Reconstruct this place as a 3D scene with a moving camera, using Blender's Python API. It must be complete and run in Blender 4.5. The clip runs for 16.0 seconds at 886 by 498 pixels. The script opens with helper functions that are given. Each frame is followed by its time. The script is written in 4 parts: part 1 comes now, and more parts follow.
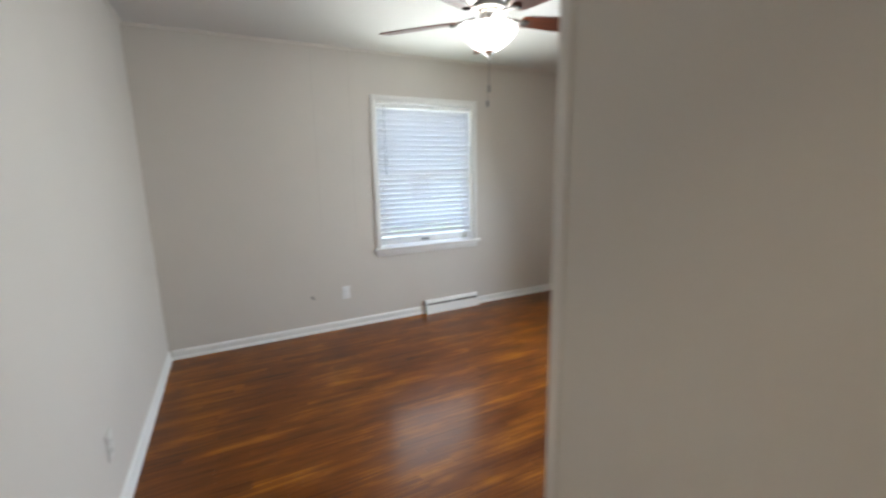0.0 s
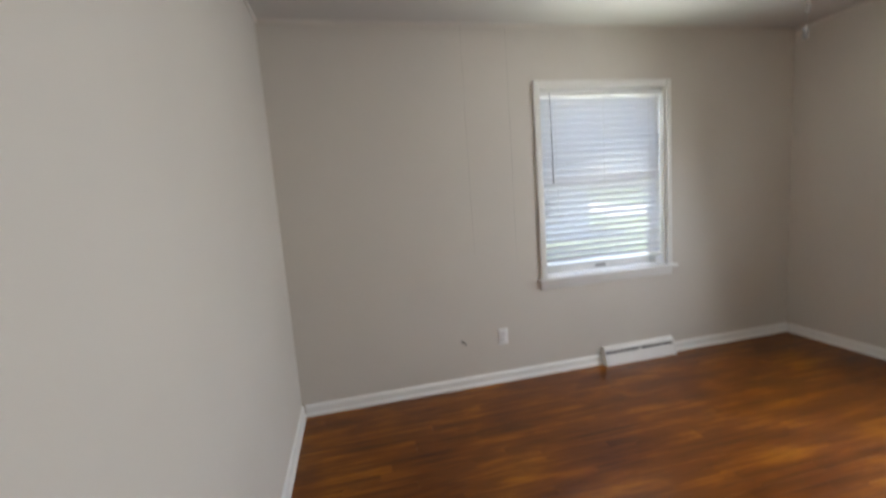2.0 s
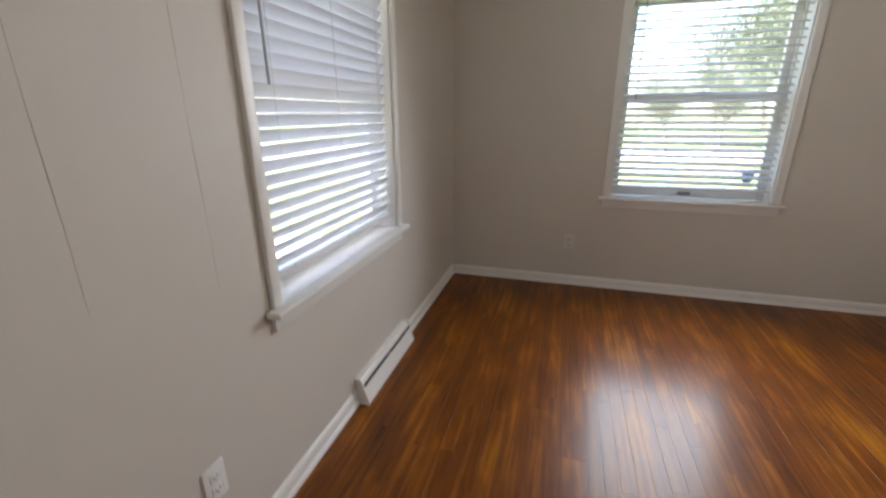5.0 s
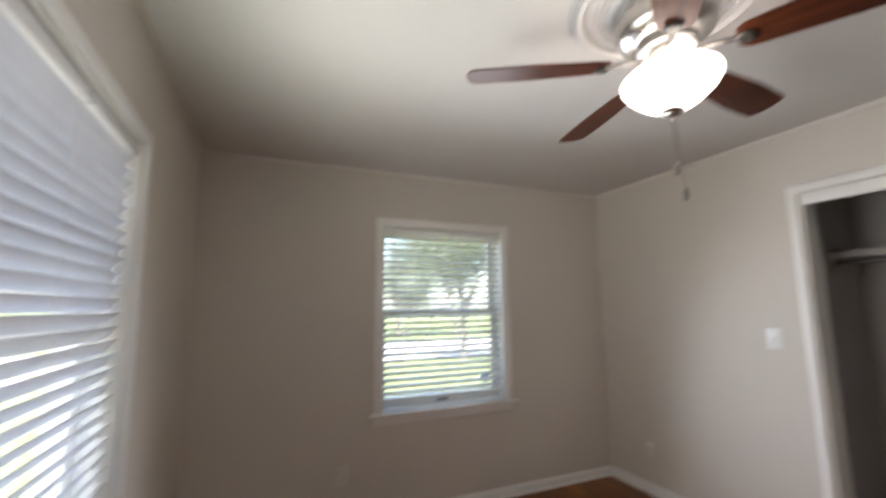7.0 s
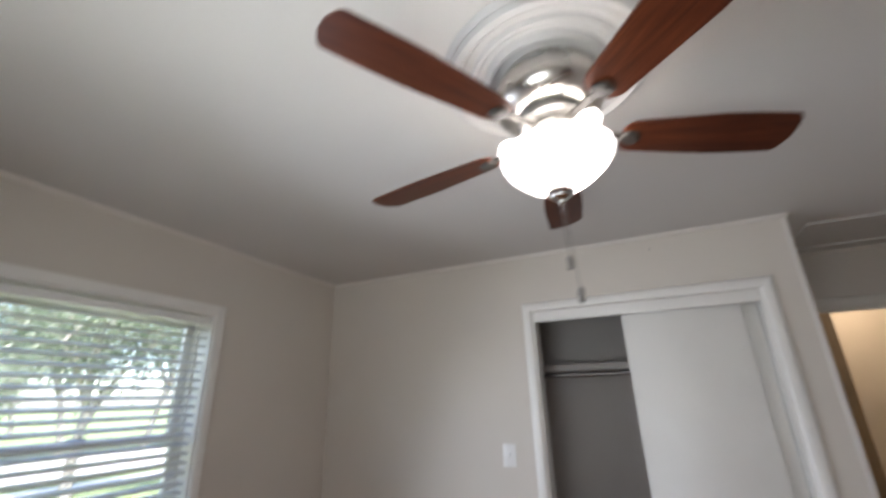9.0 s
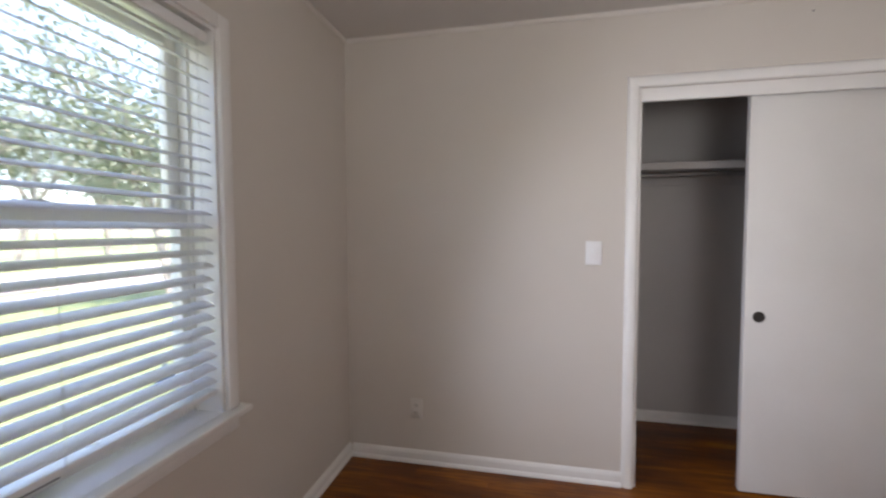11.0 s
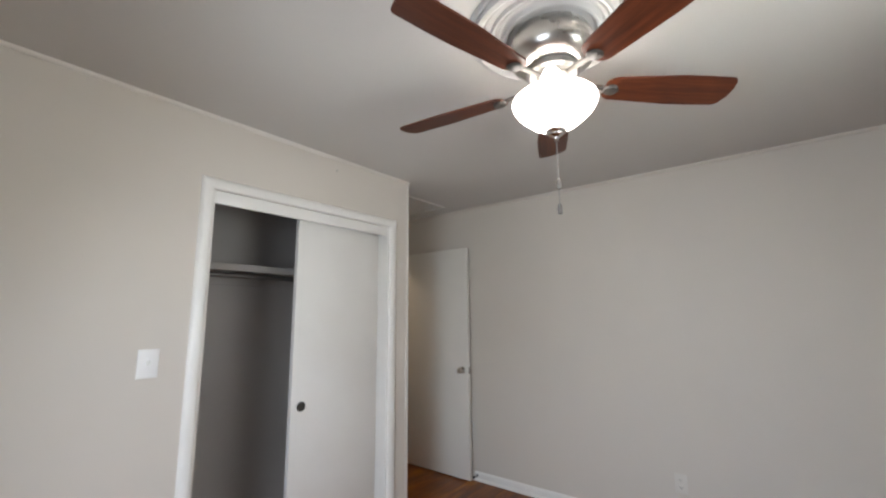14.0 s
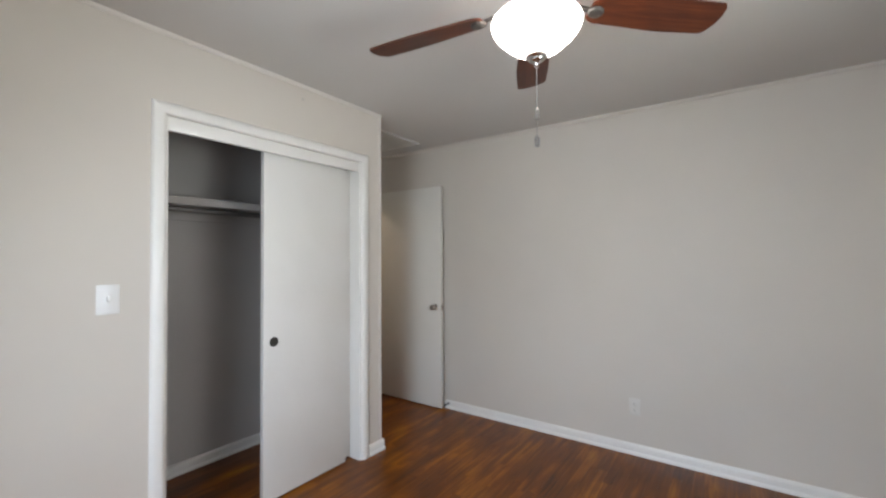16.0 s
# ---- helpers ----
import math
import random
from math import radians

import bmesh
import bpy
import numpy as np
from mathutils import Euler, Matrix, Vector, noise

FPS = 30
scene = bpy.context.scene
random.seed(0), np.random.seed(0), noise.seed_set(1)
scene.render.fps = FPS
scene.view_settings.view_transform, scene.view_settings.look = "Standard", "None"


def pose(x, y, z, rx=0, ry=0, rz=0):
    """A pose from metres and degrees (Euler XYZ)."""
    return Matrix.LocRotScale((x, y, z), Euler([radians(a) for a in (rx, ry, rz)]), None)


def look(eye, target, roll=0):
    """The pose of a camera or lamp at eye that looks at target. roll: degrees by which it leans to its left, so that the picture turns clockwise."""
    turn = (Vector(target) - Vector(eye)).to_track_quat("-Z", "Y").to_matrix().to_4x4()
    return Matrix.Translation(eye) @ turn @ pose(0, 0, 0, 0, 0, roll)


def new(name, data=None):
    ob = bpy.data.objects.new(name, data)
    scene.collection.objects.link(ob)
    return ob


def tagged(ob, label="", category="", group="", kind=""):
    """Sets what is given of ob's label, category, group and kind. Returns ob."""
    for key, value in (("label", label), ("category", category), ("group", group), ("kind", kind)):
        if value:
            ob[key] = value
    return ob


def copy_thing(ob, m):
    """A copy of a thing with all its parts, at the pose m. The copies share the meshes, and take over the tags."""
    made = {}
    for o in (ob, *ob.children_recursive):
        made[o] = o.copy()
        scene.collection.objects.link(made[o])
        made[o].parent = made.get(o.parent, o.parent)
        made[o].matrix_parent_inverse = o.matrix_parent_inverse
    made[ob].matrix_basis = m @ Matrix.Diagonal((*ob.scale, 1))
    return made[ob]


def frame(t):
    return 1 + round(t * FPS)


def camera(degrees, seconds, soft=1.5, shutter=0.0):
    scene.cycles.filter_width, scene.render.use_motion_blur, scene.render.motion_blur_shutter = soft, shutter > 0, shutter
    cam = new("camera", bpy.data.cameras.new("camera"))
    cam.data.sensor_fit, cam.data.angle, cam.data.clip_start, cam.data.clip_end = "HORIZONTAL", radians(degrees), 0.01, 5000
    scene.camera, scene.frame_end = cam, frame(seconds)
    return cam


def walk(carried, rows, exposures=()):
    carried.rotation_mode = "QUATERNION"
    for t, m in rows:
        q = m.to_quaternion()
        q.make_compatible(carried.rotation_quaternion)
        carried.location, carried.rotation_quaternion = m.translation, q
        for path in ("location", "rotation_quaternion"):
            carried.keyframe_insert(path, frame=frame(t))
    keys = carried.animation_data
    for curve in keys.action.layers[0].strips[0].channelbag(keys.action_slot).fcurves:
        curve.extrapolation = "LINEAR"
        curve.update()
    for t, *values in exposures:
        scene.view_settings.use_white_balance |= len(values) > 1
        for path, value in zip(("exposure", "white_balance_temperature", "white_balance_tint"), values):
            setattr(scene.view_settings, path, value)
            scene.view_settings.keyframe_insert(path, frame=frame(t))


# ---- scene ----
cam = camera(93.8, 16.0, soft=2.3, shutter=0.55)
PATH = [
    (0, (0.54, -0.452, 1.402), (1.43, 1.3, 1.031), -1.1),
    (0.5, (0.491, -0.264, 1.362), (1.097, 1.604, 0.982), -1.9),
    (1, (0.506, 0.007, 1.372), (0.902, 1.954, 1.146), -2.6),
    (1.5, (0.452, 0.244, 1.366), (0.816, 2.21, 1.314), -3.2),
    (2, (0.417, 0.504, 1.34), (0.842, 2.443, 1.09), -4.3),
    (2.5, (0.476, 0.775, 1.266), (1.187, 2.5, 0.547), -6.6),
    (2.7, (0.566, 0.896, 1.269), (1.513, 2.390, 0.337), -6.5),
    (3, (0.672, 1.047, 1.214), (1.942, 2.167, 0.150), -4.3),
    (3.2, (0.684, 1.218, 1.196), (2.175, 1.986, 0.106), -1.9),
    (5.3, (0.728, 2.390, 1.316), (2.594, 2.910, 0.797), -1.0),
    (5.5, (0.685, 2.405, 1.335), (2.577, 2.901, 0.917), -1.2),
    (6, (0.788, 2.563, 1.363), (2.762, 2.834, 1.193), -2.2),
    (6.5, (0.898, 2.679, 1.419), (2.893, 2.545, 1.423), -2.2),
    (7, (1.019, 2.758, 1.431), (2.845, 1.989, 1.703), -0.6),
    (7.5, (1.130, 2.727, 1.530), (2.594, 1.510, 2.142), -0.7),
    (8, (1.335, 2.658, 1.592), (2.345, 1.143, 2.421), -2.5),
    (8.5, (1.491, 2.607, 1.593), (2.216, 0.943, 2.434), -3.0),
    (9, (1.768, 2.602, 1.541), (2.548, 0.89, 2.219), -1.5),
    (9.2, (1.874, 2.596, 1.513), (2.745, 0.89, 2.088), -0.8),
    (11.3, (2.964, 2.192, 1.316), (3.169, 0.206, 1.201), 0.6),
    (11.5, (3.001, 2.155, 1.302), (3.019, 0.157, 1.231), 1.0),
    (12, (3.111, 2.09, 1.3), (2.318, 0.254, 1.337), 0.9),
    (12.5, (3.179, 2.11, 1.368), (1.913, 0.578, 1.595), -0.9),
    (13, (3.186, 2.141, 1.388), (1.731, 0.819, 1.761), -1.7),
    (13.5, (3.186, 2.154, 1.408), (1.659, 0.916, 1.777), -1.0),
    (14, (3.19, 2.131, 1.41), (1.649, 0.896, 1.727), -0.5),
    (14.5, (3.187, 2.119, 1.407), (1.635, 0.888, 1.682), -0.4),
    (15, (3.181, 2.123, 1.413), (1.615, 0.898, 1.636), -0.4),
    (15.5, (3.178, 2.117, 1.406), (1.579, 0.923, 1.533), -0.4),
    (16, (3.157, 2.113, 1.387), (1.523, 0.959, 1.424), -0.3),
]
EXPOSURES = [(0, 4.15, 6250, 9), (0.5, 4.12, 6200, 10), (1, 3.90, 6350, 11), (1.5, 3.80, 6450, 12), (2, 3.86, 6600, 12), (3, 4.34, 6750, 14), (5.5, 3.56, 6800, 15),
             (6.5, 3.44, 6750, 15), (7, 3.47, 6750, 16), (7.5, 3.43, 6800, 13), (8.5, 3.43, 6450, 14), (9, 3.38, 6350, 15),
             (11.5, 3.58, 6750, 21), (12, 3.9, 6800, 17), (12.5, 3.83, 6650, 14), (14, 3.7, 6500, 13), (14.5, 3.72, 6400, 13), (16, 3.88, 6400, 12)]
walk(cam, [(t, look(eye, target, roll)) for t, eye, target, roll in PATH], exposures=EXPOSURES)

# ---- light ----
world = bpy.data.worlds.new("world")
scene.world = world
world.use_nodes = True
sky = world.node_tree.nodes.new("ShaderNodeTexSky")
sky.sky_type, sky.sun_disc = "NISHITA", False
sky.sun_elevation, sky.sun_rotation = radians(66), radians(295)
sky.air_density, sky.dust_density = 1.0, 2.0
backg = world.node_tree.nodes["Background"]
backg.inputs["Strength"].default_value = 0.105
world.node_tree.links.new(sky.outputs["Color"], backg.inputs["Color"])
sun_data = bpy.data.lights.new("sun", "SUN")
sun_data.energy, sun_data.angle, sun_data.color = 2.4, radians(0.5), (1.0, 0.95, 0.88)
sun = new("sun", sun_data)
# the sun stands high in the west
sun.matrix_world = look((math.sin(radians(295)) * math.cos(radians(66)), math.cos(radians(295)) * math.cos(radians(66)), math.sin(radians(66))), (0, 0, 0))


def sky_window(x, y, turn, tall, watts, rise, spread, colour):
    """An added area lamp on the room side of a blind, for daylight entering at a window between the slats, thrown the
    way they are tilted.
    """
    data = bpy.data.lights.new("window_light", "AREA")
    data.shape, data.size, data.size_y = "RECTANGLE", 0.92, tall
    data.energy, data.color, data.spread = watts, colour, radians(spread)
    new("window_light", data).matrix_world = pose(x, y, 1.365, -90 - rise, 0, turn)


# two added lamps at the north blind, the first aimed steeply at the ceiling
sky_window(2.233, 2.99, 0, 0.44, 0.36, 52, 120, (0.90, 1.0, 0.86))
sky_window(2.233, 3.12, 0, 0.9, 0.74, 11, 122, (0.94, 0.97, 0.97))
sky_window(3.745, 1.512, -90, 1.1, 2.25, -17, 136, (0.82, 0.91, 1.0))
hall_data = bpy.data.lights.new("hall_lamp_light", "POINT")
hall_data.energy, hall_data.color, hall_data.shadow_soft_size = 1.15, (1.0, 0.83, 0.62), 0.05
hall_light = new("hall_lamp_light", hall_data)
hall_light.matrix_world = pose(0.22, -1.46, 2.36)
BOWL_GLOW = 0.78

# ---- measures of the place ----
W, L, H = 3.925, 3.19, 2.42          # bedroom: width, length, height
XC = 0.953                           # entry recess beside the closet
YD = -0.92                           # wall with the room door
CB = -0.83                           # closet back
CX0, CX1 = 1.055, 2.48                # closet inside
OX0, OX1, OZ = 1.147, 2.352, 2.042   # closet opening
WA, WB = 2.243, 1.512                 # window centres on the north and east walls
WH, WZ0, WZ1 = 0.504, 0.705, 2.025   # half width, stool, head of the window openings
T = 0.20                             # outer wall thickness
FAN = (1.886, 1.592)


# ---- materials ----
def material(name):
    m = bpy.data.materials.new(name)
    m.use_nodes = True
    return m, m.node_tree.nodes, m.node_tree.links, m.node_tree.nodes["Principled BSDF"]


def mottled(name, colour, rough, amount=0.06, grain=120.0, bump=0.05, patches=1.6, metal=0.0, dirt=None, spec=0.5):
    """Paint, metal or plastic with large soft patches, fine grain and fine relief."""
    m, nodes, links, bsdf = material(name)
    co = nodes.new("ShaderNodeTexCoord")
    big, fine = nodes.new("ShaderNodeTexNoise"), nodes.new("ShaderNodeTexNoise")
    big.inputs["Scale"].default_value, big.inputs["Detail"].default_value = patches, 5
    fine.inputs["Scale"].default_value, fine.inputs["Detail"].default_value = grain, 3
    mix = nodes.new("ShaderNodeMix")
    mix.data_type = "RGBA"
    dark = dirt or tuple(c * (1 - 2 * amount) for c in colour)
    mix.inputs["A"].default_value, mix.inputs["B"].default_value = (*dark, 1), (*colour, 1)
    ramp = nodes.new("ShaderNodeMapRange")
    ramp.inputs["From Min"].default_value, ramp.inputs["From Max"].default_value = 0.3, 0.62
    add = nodes.new("ShaderNodeMath")
    add.operation = "MULTIPLY_ADD"
    add.inputs[1].default_value = 0.105
    bump_node = nodes.new("ShaderNodeBump")
    bump_node.inputs["Strength"].default_value, bump_node.inputs["Distance"].default_value = bump, 0.002
    for n in (big, fine):
        links.new(co.outputs["Object"], n.inputs["Vector"])
    links.new(fine.outputs["Fac"], add.inputs[0])
    links.new(big.outputs["Fac"], add.inputs[2])
    links.new(add.outputs[0], ramp.inputs["Value"])
    links.new(ramp.outputs["Result"], mix.inputs["Factor"])
    links.new(mix.outputs["Result"], bsdf.inputs["Base Color"])
    links.new(fine.outputs["Fac"], bump_node.inputs["Height"])
    links.new(bump_node.outputs["Normal"], bsdf.inputs["Normal"])
    rr = nodes.new("ShaderNodeMapRange")
    rr.inputs["To Min"].default_value, rr.inputs["To Max"].default_value = max(rough - 0.08, 0.02), min(rough + 0.08, 1)
    links.new(big.outputs["Fac"], rr.inputs["Value"])
    links.new(rr.outputs["Result"], bsdf.inputs["Roughness"])
    bsdf.inputs["Metallic"].default_value = metal
    bsdf.inputs["Specular IOR Level"].default_value = spec
    return m


def wood(name, dark, mid, light, rough, along=(1.2, 26, 26), vary=1.0, coat=0.0, low=0.68, high=1.42, fibres=0.34, patches=0.62, wear=0.0):
    """Stained wood: long grain, and a tone of its own for each board."""
    m, nodes, links, bsdf = material(name)
    co, info = nodes.new("ShaderNodeTexCoord"), nodes.new("ShaderNodeObjectInfo")
    shift = nodes.new("ShaderNodeVectorMath")
    shift.operation = "MULTIPLY_ADD"
    shift.inputs[1].default_value = (1, 1, 1)
    off = nodes.new("ShaderNodeCombineXYZ")
    mul = nodes.new("ShaderNodeMath")
    mul.operation, mul.inputs[1].default_value = "MULTIPLY", 37.0
    links.new(info.outputs["Random"], mul.inputs[0])
    for k in ("X", "Y", "Z"):
        links.new(mul.outputs[0], off.inputs[k])
    links.new(co.outputs["Object"], shift.inputs[0])
    links.new(off.outputs[0], shift.inputs[2])
    stretch = nodes.new("ShaderNodeVectorMath")
    stretch.operation, stretch.inputs[1].default_value = "MULTIPLY", along
    links.new(shift.outputs[0], stretch.inputs[0])
    grain, fibre, blot = (nodes.new("ShaderNodeTexNoise") for _ in range(3))
    grain.inputs["Scale"].default_value, grain.inputs["Detail"].default_value, grain.inputs["Distortion"].default_value = 1.6, 6, 0.8
    fibre.inputs["Scale"].default_value, fibre.inputs["Detail"].default_value = 9.0, 4
    blot.inputs["Scale"].default_value, blot.inputs["Detail"].default_value = 2.0, 2
    links.new(stretch.outputs[0], grain.inputs["Vector"])
    links.new(stretch.outputs[0], fibre.inputs["Vector"])
    geo = nodes.new("ShaderNodeNewGeometry")
    patch = nodes.new("ShaderNodeVectorMath")
    patch.operation, patch.inputs[1].default_value = "MULTIPLY", (1.1, 3.2, 1.0)
    links.new(geo.outputs["Position"], patch.inputs[0])
    links.new(patch.outputs[0], blot.inputs["Vector"])

    def sum_of(a, b, f):
        n = nodes.new("ShaderNodeMath")
        n.operation, n.inputs[1].default_value = "MULTIPLY_ADD", f
        links.new(a, n.inputs[0])
        links.new(b, n.inputs[2])
        return n.outputs[0]
    s = sum_of(info.outputs["Random"], grain.outputs["Fac"], 0.40 * vary)
    s = sum_of(fibre.outputs["Fac"], s, fibres)
    s = sum_of(blot.outputs["Fac"], s, patches)
    if wear:
        # worn streaks and scuffs that run on from board to board
        scuff, wide = nodes.new("ShaderNodeTexNoise"), nodes.new("ShaderNodeVectorMath")
        wide.operation, wide.inputs[1].default_value = "MULTIPLY", (3.6, 11.0, 1.0)
        scuff.inputs["Scale"].default_value, scuff.inputs["Detail"].default_value = 1.0, 5
        scuff.inputs["Roughness"].default_value, scuff.inputs["Distortion"].default_value = 0.62, 0.7
        links.new(geo.outputs["Position"], wide.inputs[0])
        links.new(wide.outputs[0], scuff.inputs["Vector"])
        s = sum_of(scuff.outputs["Fac"], s, wear)
    r = nodes.new("ShaderNodeMapRange")
    r.inputs["From Min"].default_value, r.inputs["From Max"].default_value = low, high
    links.new(s, r.inputs["Value"])
    ramp = nodes.new("ShaderNodeValToRGB")
    ramp.color_ramp.elements[0].color, ramp.color_ramp.elements[1].color = (*dark, 1), (*light, 1)
    ramp.color_ramp.elements.new(0.5).color = (*mid, 1)
    links.new(r.outputs["Result"], ramp.inputs["Fac"])
    links.new(ramp.outputs["Color"], bsdf.inputs["Base Color"])
    b = nodes.new("ShaderNodeBump")
    b.inputs["Strength"].default_value, b.inputs["Distance"].default_value = 0.03, 0.001
    links.new(grain.outputs["Fac"], b.inputs["Height"])
    links.new(b.outputs["Normal"], bsdf.inputs["Normal"])
    rr = nodes.new("ShaderNodeMapRange")
    rr.inputs["To Min"].default_value, rr.inputs["To Max"].default_value = rough - 0.06, rough + 0.12
    links.new(blot.outputs["Fac"], rr.inputs["Value"])
    links.new(rr.outputs["Result"], bsdf.inputs["Roughness"])
    bsdf.inputs["Coat Weight"].default_value, bsdf.inputs["Coat Roughness"].default_value = coat, 0.16
    bsdf.inputs["Specular IOR Level"].default_value = 0.22
    return m


def glass_pane(name):
    m, nodes, links, bsdf = material(name)
    clear, gloss, mix, edge, power = (nodes.new("ShaderNode" + k) for k in ("BsdfTransparent", "BsdfGlossy", "MixShader", "LayerWeight", "Math"))
    clear.inputs["Color"].default_value = (0.93, 0.95, 0.95, 1)
    gloss.inputs["Roughness"].default_value = 0.02
    edge.inputs["Blend"].default_value = 0.3
    power.operation, power.inputs[1].default_value, power.inputs[2].default_value = "MULTIPLY_ADD", 0.22, 0.03
    links.new(edge.outputs["Facing"], power.inputs[0])
    links.new(power.outputs[0], mix.inputs[0])
    links.new(clear.outputs[0], mix.inputs[1])
    links.new(gloss.outputs[0], mix.inputs[2])
    links.new(mix.outputs[0], nodes["Material Output"].inputs["Surface"])
    return m


def thin_sheet(name, colour, through_share, rough, patches=6.0):
    """Slats, leaves: reflect, and let some light through."""
    m, nodes, links, bsdf = material(name)
    tr, mix, ns, info = (nodes.new("ShaderNode" + k) for k in ("BsdfTranslucent", "MixShader", "TexNoise", "NewGeometry"))
    cm = nodes.new("ShaderNodeMix")
    cm.data_type = "RGBA"
    cm.inputs["A"].default_value = (*(c * 0.8 for c in colour), 1)
    cm.inputs["B"].default_value = (*colour, 1)
    ns.inputs["Scale"].default_value = patches
    av = nodes.new("ShaderNodeMath")
    av.operation, av.inputs[1].default_value = "MULTIPLY_ADD", 0.5
    links.new(info.outputs["Random Per Island"], av.inputs[0])
    links.new(ns.outputs["Fac"], av.inputs[2])
    links.new(av.outputs[0], cm.inputs["Factor"])
    links.new(cm.outputs["Result"], bsdf.inputs["Base Color"])
    links.new(cm.outputs["Result"], tr.inputs["Color"])
    bsdf.inputs["Roughness"].default_value = rough
    mix.inputs[0].default_value = through_share
    links.new(bsdf.outputs[0], mix.inputs[1])
    links.new(tr.outputs[0], mix.inputs[2])
    links.new(mix.outputs[0], nodes["Material Output"].inputs["Surface"])
    return m


def glowing(name, colour, strength):
    m, nodes, links, bsdf = material(name)
    bsdf.inputs["Base Color"].default_value = (0.85, 0.85, 0.82, 1)
    bsdf.inputs["Roughness"].default_value = 0.3
    bsdf.inputs["Emission Color"].default_value = (*colour, 1)
    bsdf.inputs["Emission Strength"].default_value = strength
    return m


WALL = mottled("greige_wall_paint", (0.62, 0.574, 0.515), 0.55, 0.03, 260, 0.12, 1.1)
CEIL = mottled("flat_ceiling_paint", (0.60, 0.58, 0.555), 0.75, 0.03, 180, 0.10, 0.9)
# a darker, greyer greige than WALL, for closet walls and shelf
CLOSET = mottled("dark_closet_greige", (0.50, 0.48, 0.46), 0.6, 0.05, 220, 0.12, 1.5)
HALLP = mottled("cream_hall_paint", (0.66, 0.57, 0.44), 0.6, 0.03, 220, 0.1, 1.2)
TRIM = mottled("white_trim_paint", (0.80, 0.785, 0.75), 0.32, 0.03, 90, 0.06, 3.0)
DOORP = mottled("off_white_door_paint", (0.72, 0.70, 0.65), 0.36, 0.03, 70, 0.05, 1.4)
MEDAL = mottled("aged_white_plaster", (0.55, 0.54, 0.53), 0.6, 0.05, 140, 0.08, 2.5)
# a lighter copy of WALL that puts the beads' highlight into the colour
BEAD = mottled("highlit_bead_paint", (0.69, 0.65, 0.60), 0.45, 0.03, 200, 0.08, 1.4)
SLIDER = mottled("white_slab_door_paint", (0.76, 0.745, 0.71), 0.38, 0.035, 60, 0.06, 1.3, dirt=(0.68, 0.66, 0.62))
PLASTIC = mottled("white_plastic", (0.80, 0.80, 0.79), 0.3, 0.02, 200, 0.02, 8.0)
BEIGEPL = mottled("painted_over_plastic", (0.66, 0.63, 0.58), 0.4, 0.02, 200, 0.05, 8.0)
DARK = mottled("dark_recess", (0.02, 0.02, 0.02), 0.8, 0.1, 80, 0.05, 6.0)
SEAM = mottled("grey_seam", (0.30, 0.27, 0.24), 0.8, 0.2, 80, 0.05, 9.0)
NICKEL = mottled("brushed_nickel", (0.62, 0.60, 0.57), 0.28, 0.05, 300, 0.03, 6.0, metal=1.0)
DULL = mottled("dull_grey_metal", (0.30, 0.29, 0.28), 0.4, 0.1, 200, 0.05, 6.0, metal=0.9)
BRONZE = mottled("aged_dark_cup", (0.045, 0.04, 0.035), 0.5, 0.2, 200, 0.05, 12.0, metal=0.2)
FLOORW = wood("stained_oak_strip", (0.048, 0.0115, 0.002), (0.166, 0.0455, 0.0035), (0.42, 0.155, 0.007), 0.30, vary=0.42, coat=0.16, low=0.90, high=1.86, fibres=0.14, patches=0.95, wear=0.42)
BLADEW = wood("red_brown_blade_wood", (0.035, 0.009, 0.005), (0.085, 0.022, 0.009), (0.15, 0.042, 0.016), 0.35, along=(2.0, 30, 30), vary=0.2)
SLAT = thin_sheet("white_blind_slat", (0.76, 0.77, 0.80), 0.10, 0.4)
LEAF = thin_sheet("green_leaf", (0.135, 0.165, 0.105), 0.4, 0.5, 3.0)
CORD = mottled("white_cord", (0.7, 0.7, 0.68), 0.8, 0.05, 300, 0.1, 20)
GLASS = glass_pane("window_glass")
WAND = mottled("clear_grey_wand", (0.42, 0.43, 0.45), 0.15, 0.05, 90, 0.0, 9)
BOWL = glowing("frosted_glowing_glass", (1.0, 0.94, 0.86), BOWL_GLOW)
BULB = glowing("bulb_glow", (1.0, 0.94, 0.86), BOWL_GLOW * 1.0)
STICKER = mottled("blue_sticker", (0.30, 0.50, 0.85), 0.4, 0.2, 60, 0.0, 30)
BARK = mottled("grey_bark", (0.30, 0.27, 0.23), 0.9, 0.25, 14, 0.9, 3.0)
GRASS = mottled("mown_grass", (0.13, 0.165, 0.065), 0.9, 0.25, 9, 0.6, 0.25, dirt=(0.09, 0.115, 0.045))
ROADM = mottled("worn_concrete", (0.40, 0.39, 0.37), 0.85, 0.1, 30, 0.4, 0.5)
SIDING = mottled("white_siding", (0.72, 0.72, 0.70), 0.6, 0.04, 30, 0.1, 0.7)
ROOFM = mottled("grey_shingle", (0.12, 0.115, 0.11), 0.9, 0.2, 12, 0.5, 1.0)
BRICKM = mottled("red_brick_face", (0.30, 0.14, 0.09), 0.85, 0.2, 18, 0.4, 2.0)
TYRE = mottled("black_rubber", (0.02, 0.02, 0.02), 0.8, 0.1, 40, 0.2, 3.0)
FAROPEN = mottled("dark_window_glass", (0.03, 0.035, 0.04), 0.12, 0.1, 20, 0.0, 1.0)


